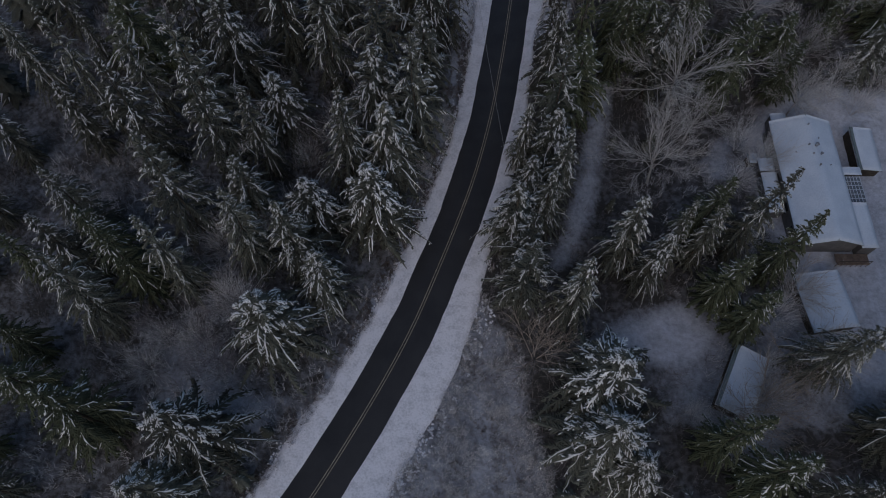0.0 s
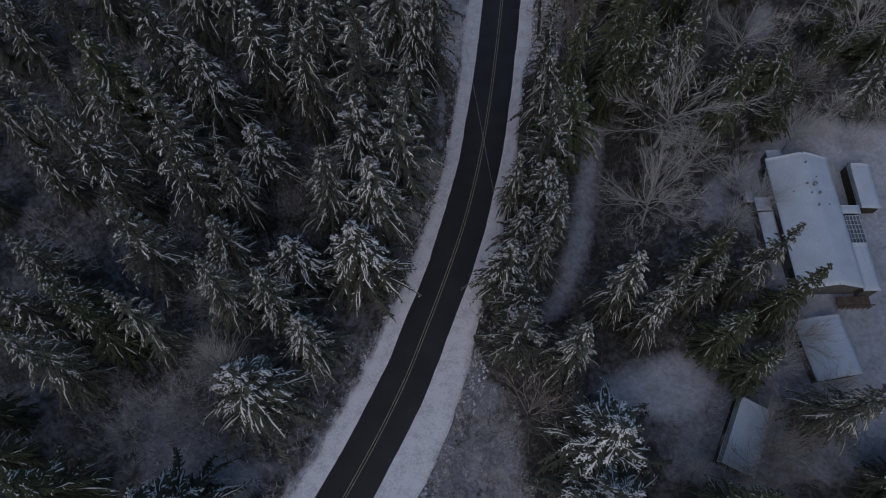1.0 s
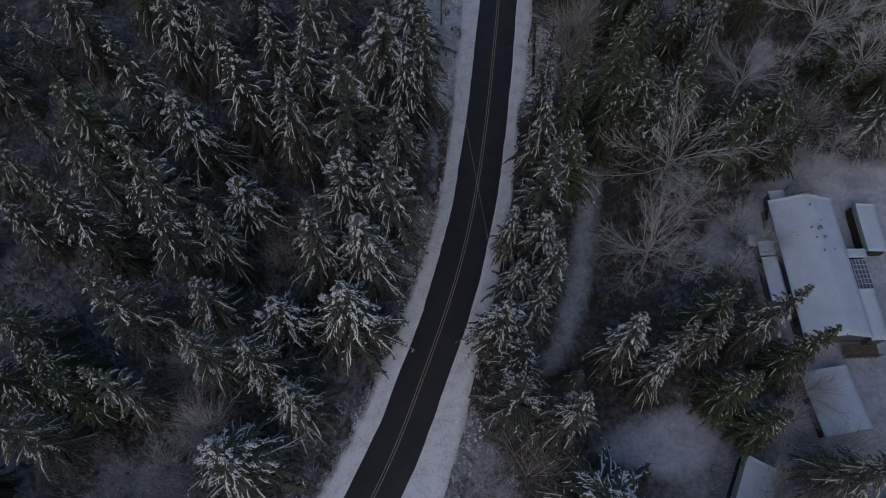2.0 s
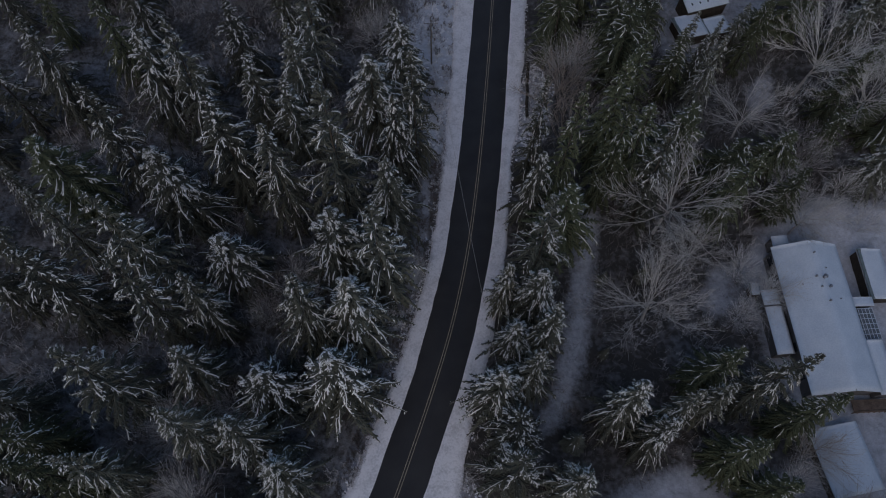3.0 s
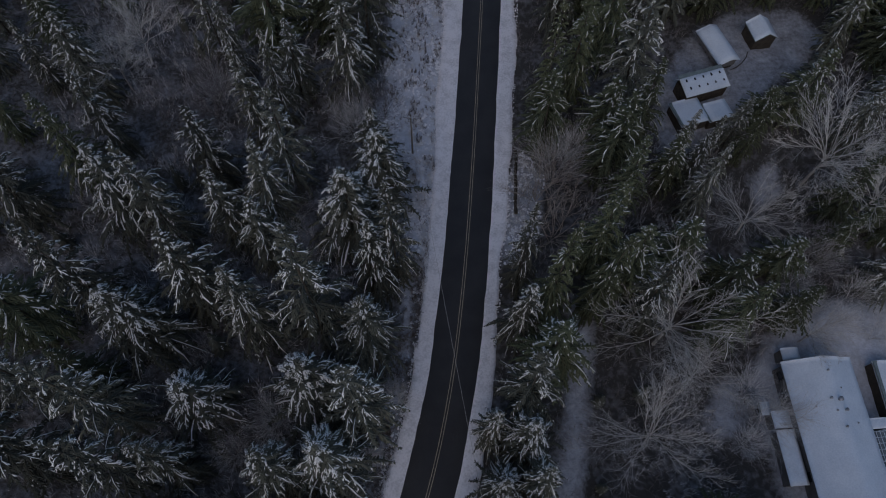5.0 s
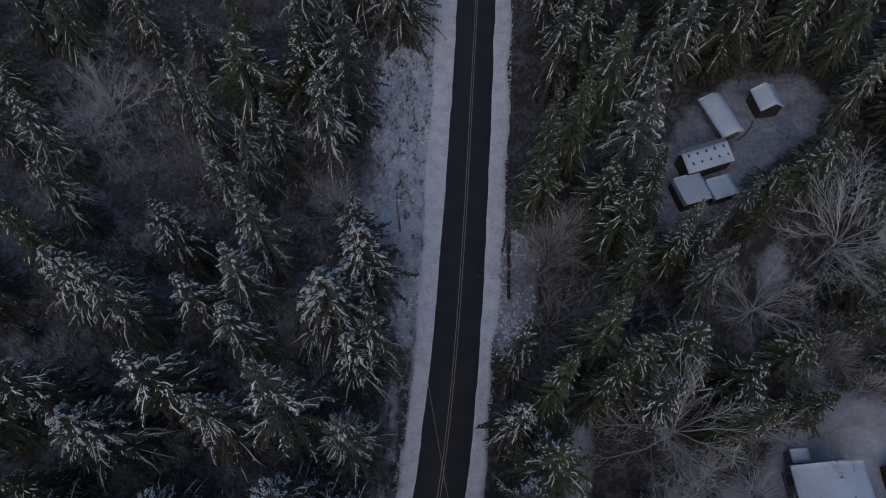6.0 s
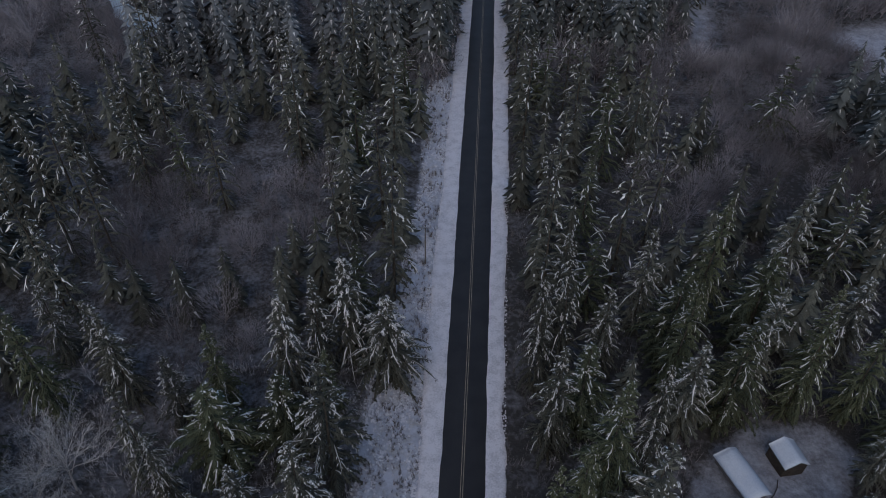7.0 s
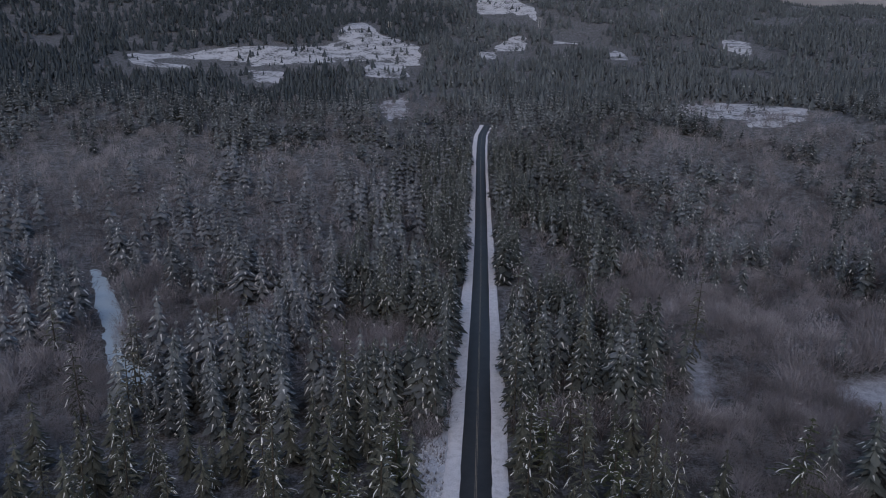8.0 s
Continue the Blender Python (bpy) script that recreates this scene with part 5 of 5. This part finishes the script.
def house():
    ob = thing("house", 60, 56, HOUSE_Z, "long single-storey house with a snow-covered gabled roof", "house")
    inv = Matrix.Translation((-60, -56, -HOUSE_Z))

    def local(bm):
        bm.transform(inv)
        return bm

    def put_snow(args, label="smooth snow on the roof"):
        s = snow_roof(*args)
        s.transform(inv)
        return part_of("roof_snow", s, ob, label)

    part("wall", local(gable_walls(55.2, 64.4, 45.2, 67.1, HOUSE_Z - 0.3, 1.0, 2.95, 60)), WALL_PAINT, ob, "pale weathered siding")
    part("roof", local(gable_roof(55.2, 64.4, 45.2, 67.1, 0.9, 2.9, 60, 0.14)), ROOFING, ob)
    put_snow((55.2, 64.4, 45.2, 67.1, 1.05, 3.06, 60, 0.16, 0.38))
    # lean-to rooms and porch
    for x0, x1, y0, y1, z0, z1, at in ((64.7, 67.2, 44.6, 52.3, 0.75, 0.95, 64.7), (52.3, 54.7, 51.2, 58.3, -0.15, 0.35, 54.7),
                                       (52.2, 54.5, 58.7, 60.9, 0.0, 0.2, 54.5), (55.9, 58.3, 67.9, 69.6, 0.1, 0.4, 58.3), (64.8, 68.1, 57.7, 59.0, 0.3, 0.5, 64.8)):
        part("lean_to_wall", local(box(x0 + 0.1, x1 - 0.1, y0 + 0.1, y1 - 0.1, HOUSE_Z - 0.3, z0, 0)), WALL_PAINT, ob)
        part("lean_to_roof", local(box(x0, x1, y0, y1, z0 - 0.12, z0 - 0.01, 0.02)), ROOFING, ob)
        put_snow((x0, x1, y0, y1, z0, z1, at, 0.14, 0.08))
    # vents and a stove pipe on the roof
    for x, y, r, h in ((60.3, 61.4, 0.28, 0.75), (59.3, 61.7, 0.16, 0.45), (60.9, 60.0, 0.2, 0.55), (59.6, 60.0, 0.13, 0.35), (59.9, 65.4, 0.13, 0.4), (60.1, 57.8, 0.15, 0.4), (57.4, 60.8, 0.1, 0.3), (62.3, 58.3, 0.1, 0.3), (61.2, 63.0, 0.09, 0.3)):
        z = 1.05 + 2.0 * (1 - abs(x - 60) / 4.8)
        v = part("roof_vent", local(rod((x, y, z - 0.1), (x, y, z + h), r * 0.8)), METAL, ob, "grey metal roof vent")
        part("vent_cap", local(rod((x, y, z + h), (x, y, z + h + 0.14), r * 1.25, r * 0.5)), METAL, v)
    # glazed lattice roof
    lattice = part("sunroom", local(box(65.0, 67.8, 52.5, 57.4, HOUSE_Z - 0.2, 0.2, 0.03)), FROSTED_GLASS, ob, "grey frosted sunroom glazing")
    for k in range(7):
        y = 52.6 + k * 0.78
        part("glazing_bar", local(box(65.0, 67.8, y, y + 0.07, 0.204, 0.27, 0)), ROOF_SNOW, lattice)
    for k in range(6):
        x = 65.02 + k * 0.53
        part("glazing_bar", local(box(x, x + 0.06, 52.5, 57.4, 0.272, 0.33, 0)), ROOF_SNOW, lattice)
    # timber deck at the gable end
    deck = part("deck", local(box(61.3, 66.3, 42.6, 44.4, -1.2, -1.05, 0.02)), DECK_WOOD, ob, "reddish cedar deck")
    for k in range(7):
        part("deck_post", local(rod((61.4 + k * 0.8, 42.7, HOUSE_Z - 0.3), (61.4 + k * 0.8, 42.7, -0.1), 0.06)), DECK_WOOD, deck)
    part("deck_rail", local(box(61.3, 66.3, 42.66, 42.74, -0.16, -0.06, 0.01)), DARK_WOOD, deck)
    for y in (47.5, 51.5, 62.5, 65.2):
        w = part("window", local(box(55.12, 55.24, y, y + 1.3, -1.3, 0.0, 0.01)), GLASS, ob)
        part("window_frame", local(box(55.1, 55.22, y - 0.08, y + 1.38, -1.42, -1.3, 0.01)), WALL_PAINT, w)
    return ob


def outbuilding(name, cx, cy, w, d, turn, wall_h, ridge_h, label, wall_mat=DARK_WOOD, pent=False, snow=0.16, skylights=0):
    base = float(land_z(cx, cy))
    ob = thing(name, cx, cy, base, label, "shed" if name != "cabin" else "cabin", turn=turn)
    x0, x1, y0, y1 = -w / 2, w / 2, -d / 2, d / 2
    at = x0 if pent else 0.0
    if pent:
        part("wall", box(x0, x1, y0, y1, -0.4, wall_h, 0), wall_mat, ob)
        bm = bmesh.new()
        prof = [(x0 - 0.2, ridge_h), (x1 + 0.2, wall_h), (x1 + 0.2, wall_h + 0.12), (x0 - 0.2, ridge_h + 0.12)]
        a = [bm.verts.new((x, y0 - 0.2, z)) for x, z in prof]
        b = [bm.verts.new((x, y1 + 0.2, z)) for x, z in prof]
        bm.faces.new(a), bm.faces.new(b[::-1])
        for i in range(4):
            bm.faces.new((a[(i + 1) % 4], a[i], b[i], b[(i + 1) % 4]))
        bmesh.ops.recalc_face_normals(bm, faces=bm.faces)
        part("roof", bm, ROOFING, ob)
    else:
        part("wall", gable_walls(x0, x1, y0, y1, -0.4, wall_h, ridge_h - 0.08, 0), wall_mat, ob)
        part("roof", gable_roof(x0, x1, y0, y1, wall_h - 0.05, ridge_h, 0, 0.12, 0.25), ROOFING, ob)
    part_of("roof_snow", snow_roof(x0, x1, y0, y1, wall_h + (0.12 if pent else 0.07), ridge_h + 0.12, at, snow, 0.22, 0.6, cx), ob, "snow lying on the roof")
    for k in range(skylights):
        for row in (0.3, 0.68):
            y = y0 + d * (k + 0.5) / skylights + (0.25 if row > 0.5 else 0.0)
            x = x0 + w * row
            z = ridge_h + 0.12 - (ridge_h - wall_h) * row + snow
            part("skylight", box(x - 0.3, x + 0.3, y - 0.13, y + 0.13, z - 0.14, z + 0.07, 0.02), GLASS, ob, "small dark bare patch in the roof snow")
    part("door", box(x1 - 0.02, x1 + 0.06, -0.45, 0.45, 0.0, min(2.0, wall_h - 0.1), 0.01), DARK_WOOD, ob)
    return ob


house()
outbuilding("shed", 70.4, 62.9, 3.4, 7.8, -2, 2.0, 2.4, "long garden shed with snow on its pent roof", pent=True)
outbuilding("garage", 57.6, 36.4, 6.6, 8.6, 8, 2.0, 2.5, "low garage with a snow-covered shallow roof")
outbuilding("shed", 42.9, 24.2, 4.7, 9.3, -28, 2.0, 2.5, "small dark shed with snow on its roof", pent=True)
outbuilding("shed", 51.8, 61.5, 1.2, 1.4, 0, 1.5, 1.7, "tiny shed with a snowy roof beside the house", pent=True)
outbuilding("cabin", 64.9, 122.8, 3.6, 3.9, 8, 2.4, 3.7, "small dark cabin with a snowy gabled roof", snow=0.2)
outbuilding("barn", 52.6, 112.6, 3.4, 7.4, -75.4, 2.5, 3.5, "low outbuilding with bare patches in its roof snow", pent=True, skylights=5)
outbuilding("barn", 49.6, 107.8, 4.6, 4.4, 14.6, 1.9, 2.2, "low flat outbuilding covered with smooth snow", pent=True)
outbuilding("barn", 54.2, 107.9, 4.0, 3.2, 14.6, 1.8, 2.0, "small open-fronted annexe covered with snow", pent=True)


def covered_trailer():
    """A travel trailer under a rounded blanket of snow."""
    x, y = 57.0, 120.4
    ob = thing("travel_trailer", x, y, float(land_z(x, y)), "travel trailer under a thick rounded blanket of snow", "trailer", turn=16)
    part("body", box(-1.75, 1.75, -3.7, 3.7, 0.5, 2.3, 0.3), WALL_PAINT, ob)
    part("skirt", box(-1.15, 1.15, -3.6, 3.6, 0.15, 0.52, 0.02), DARK_WOOD, ob)
    part_of("roof_snow", snow_roof(-1.75, 1.75, -3.7, 3.7, 1.9, 2.6, 0.35, 0.45, 0.25, 0.45, 5), ob, "thick snow blanket")
    for sx in (-1.12, 1.12):
        for sy in (-0.6, 0.6):
            part("wheel", rod((sx - 0.12, sy, 0.35), (sx + 0.12, sy, 0.35), 0.36, sides=14), DARK_WOOD, ob)
    part("hitch", rod((0, -3.8, 0.5), (0, -5.0, 0.45), 0.06), METAL, ob)


covered_trailer()

# ---- utility line ----


def utility_pole(x, y, top, turn, arm=True):
    z = float(land_z(x, y))
    ob = thing("utility_pole", x, y, z, "weathered timber utility pole with a crossarm beside the road", "utility pole", "utility poles", turn=turn)
    part("pole", rod((0, 0, -0.5), (0, 0, top - z + 0.5), 0.16, 0.11, 10), POLE_WOOD, ob)
    if arm:
        part_of("arm_snow", snow_roof(-1.2, 1.2, -0.17, -0.06, top - z + 0.072, top - z + 0.08, 0, 0.05, 0.0, 0.3), ob, "frost on the crossarm")
        bar = part("crossarm", box(-1.2, 1.2, -0.17, -0.06, top - z - 0.06, top - z + 0.07, 0.01), POLE_WOOD, ob, "pale frosted crossarm")
        for k in (-1.1, -0.45, 0.45, 1.1):
            part("insulator", rod((k, -0.11, top - z + 0.07), (k, -0.11, top - z + 0.3), 0.05, 0.03), METAL, bar)
        for k in (-0.7, 0.7):
            part("brace", rod((k, -0.12, top - z - 0.05), (0, -0.1, top - z - 0.75), 0.02), METAL, ob)
    return ob


POLES = ((5.1, 106.0, 9.7), (14.4, 172.5, 9.7), (22.5, 251.0, 9.7), (31.0, 318.0, 9.7), (12.6, 37.5, 8.4))
for x, y, top in POLES:
    utility_pole(x, y, top, -5 if y > 50 else 5)


def wire(a, b, sag, label):
    pts = [Vector(a).lerp(Vector(b), i / 24) - Vector((0, 0, sag * 4 * (i / 24) * (1 - i / 24))) for i in range(25)]
    V, T = [], []
    taper([tuple(p) for p in pts], [0.022] * 25, 5, V, T)
    tagged(new("overhead_wire", mesh_of("overhead_wire", V, T, CABLE)), label, "cable")


wire((5.1, 105.9, 9.0), (12.6, 37.6, 8.0), 2.1, "thin sagging overhead wire crossing the road")


def hose():
    """A dark hose that lies in the snow between the trailer and the cabin."""
    pts = [(58.9, 116.6), (60.0, 117.0), (61.2, 117.9), (62.2, 119.0), (62.8, 120.2)]
    V, T = [], []
    taper([(x, y, float(land_z(x, y)) + 0.13) for x, y in pts], [0.07] * 5, 6, V, T)
    tagged(new("hose", mesh_of("hose", V, T, DARK_WOOD, shade=True)), "dark hose lying in the snow between trailer and cabin", "hose")


hose()


def log_barrier():
    """Dark rotten logs laid end to end at the outer edge of the shoulder."""
    ob = thing("log_barrier", 21.2, 99.3, float(land_z(21.2, 99.3)), "row of dark rotten logs along the road shoulder", "barrier", turn=-6.5)
    for k in range(5):
        y = -5.6 + k * 2.4
        part("log", rod((0.06 * (-1) ** k, y, 0.2), (-0.05 * (-1) ** k, y + 2.15, 0.24), 0.3, 0.26, 9), DARK_WOOD, ob)


log_barrier()


def build_line_pole():
    """Two tall poles with a crossarm and three insulators."""
    ob = thing("utility_pole", 0, 0, 0, "pale twin-pole power line frame on the wooded hill", "utility pole", "power line on the hill")
    for x in (-2.6, 2.6):
        v, t = [], []
        taper([(x, 0, -1), (x, 0, 12), (x, 0, 25)], (0.55, 0.45, 0.35), 7, v, t)
        part_of("pole", mesh_of("pole", v, t, CABLE), ob)
    v, t = [], []
    taper([(-6, 0, 22.5), (0, 0, 22.5), (6, 0, 22.5)], (0.2, 0.22, 0.2), 5, v, t)
    part_of("crossarm", mesh_of("crossarm", v, t, CABLE), ob)
    for x in (-5.6, 0, 5.6):
        v, t = [], []
        taper([(x, 0, 22.4), (x, 0, 21.6), (x, 0, 20.8)], (0.1, 0.18, 0.08), 6, v, t)
        part_of("insulator", mesh_of("insulator", v, t, METAL), ob)
    return ob


LINE_POLE = build_line_pole()
for n, (x, y) in enumerate(((371, 1839), (1, 1664), (-389, 1544), (404, 2137), (742, 2010))):
    m = pose(x, y, float(land_z(x, y)), 0, 0, -18)
    if n:
        copy_thing(LINE_POLE, m)
    else:
        LINE_POLE.matrix_basis = m
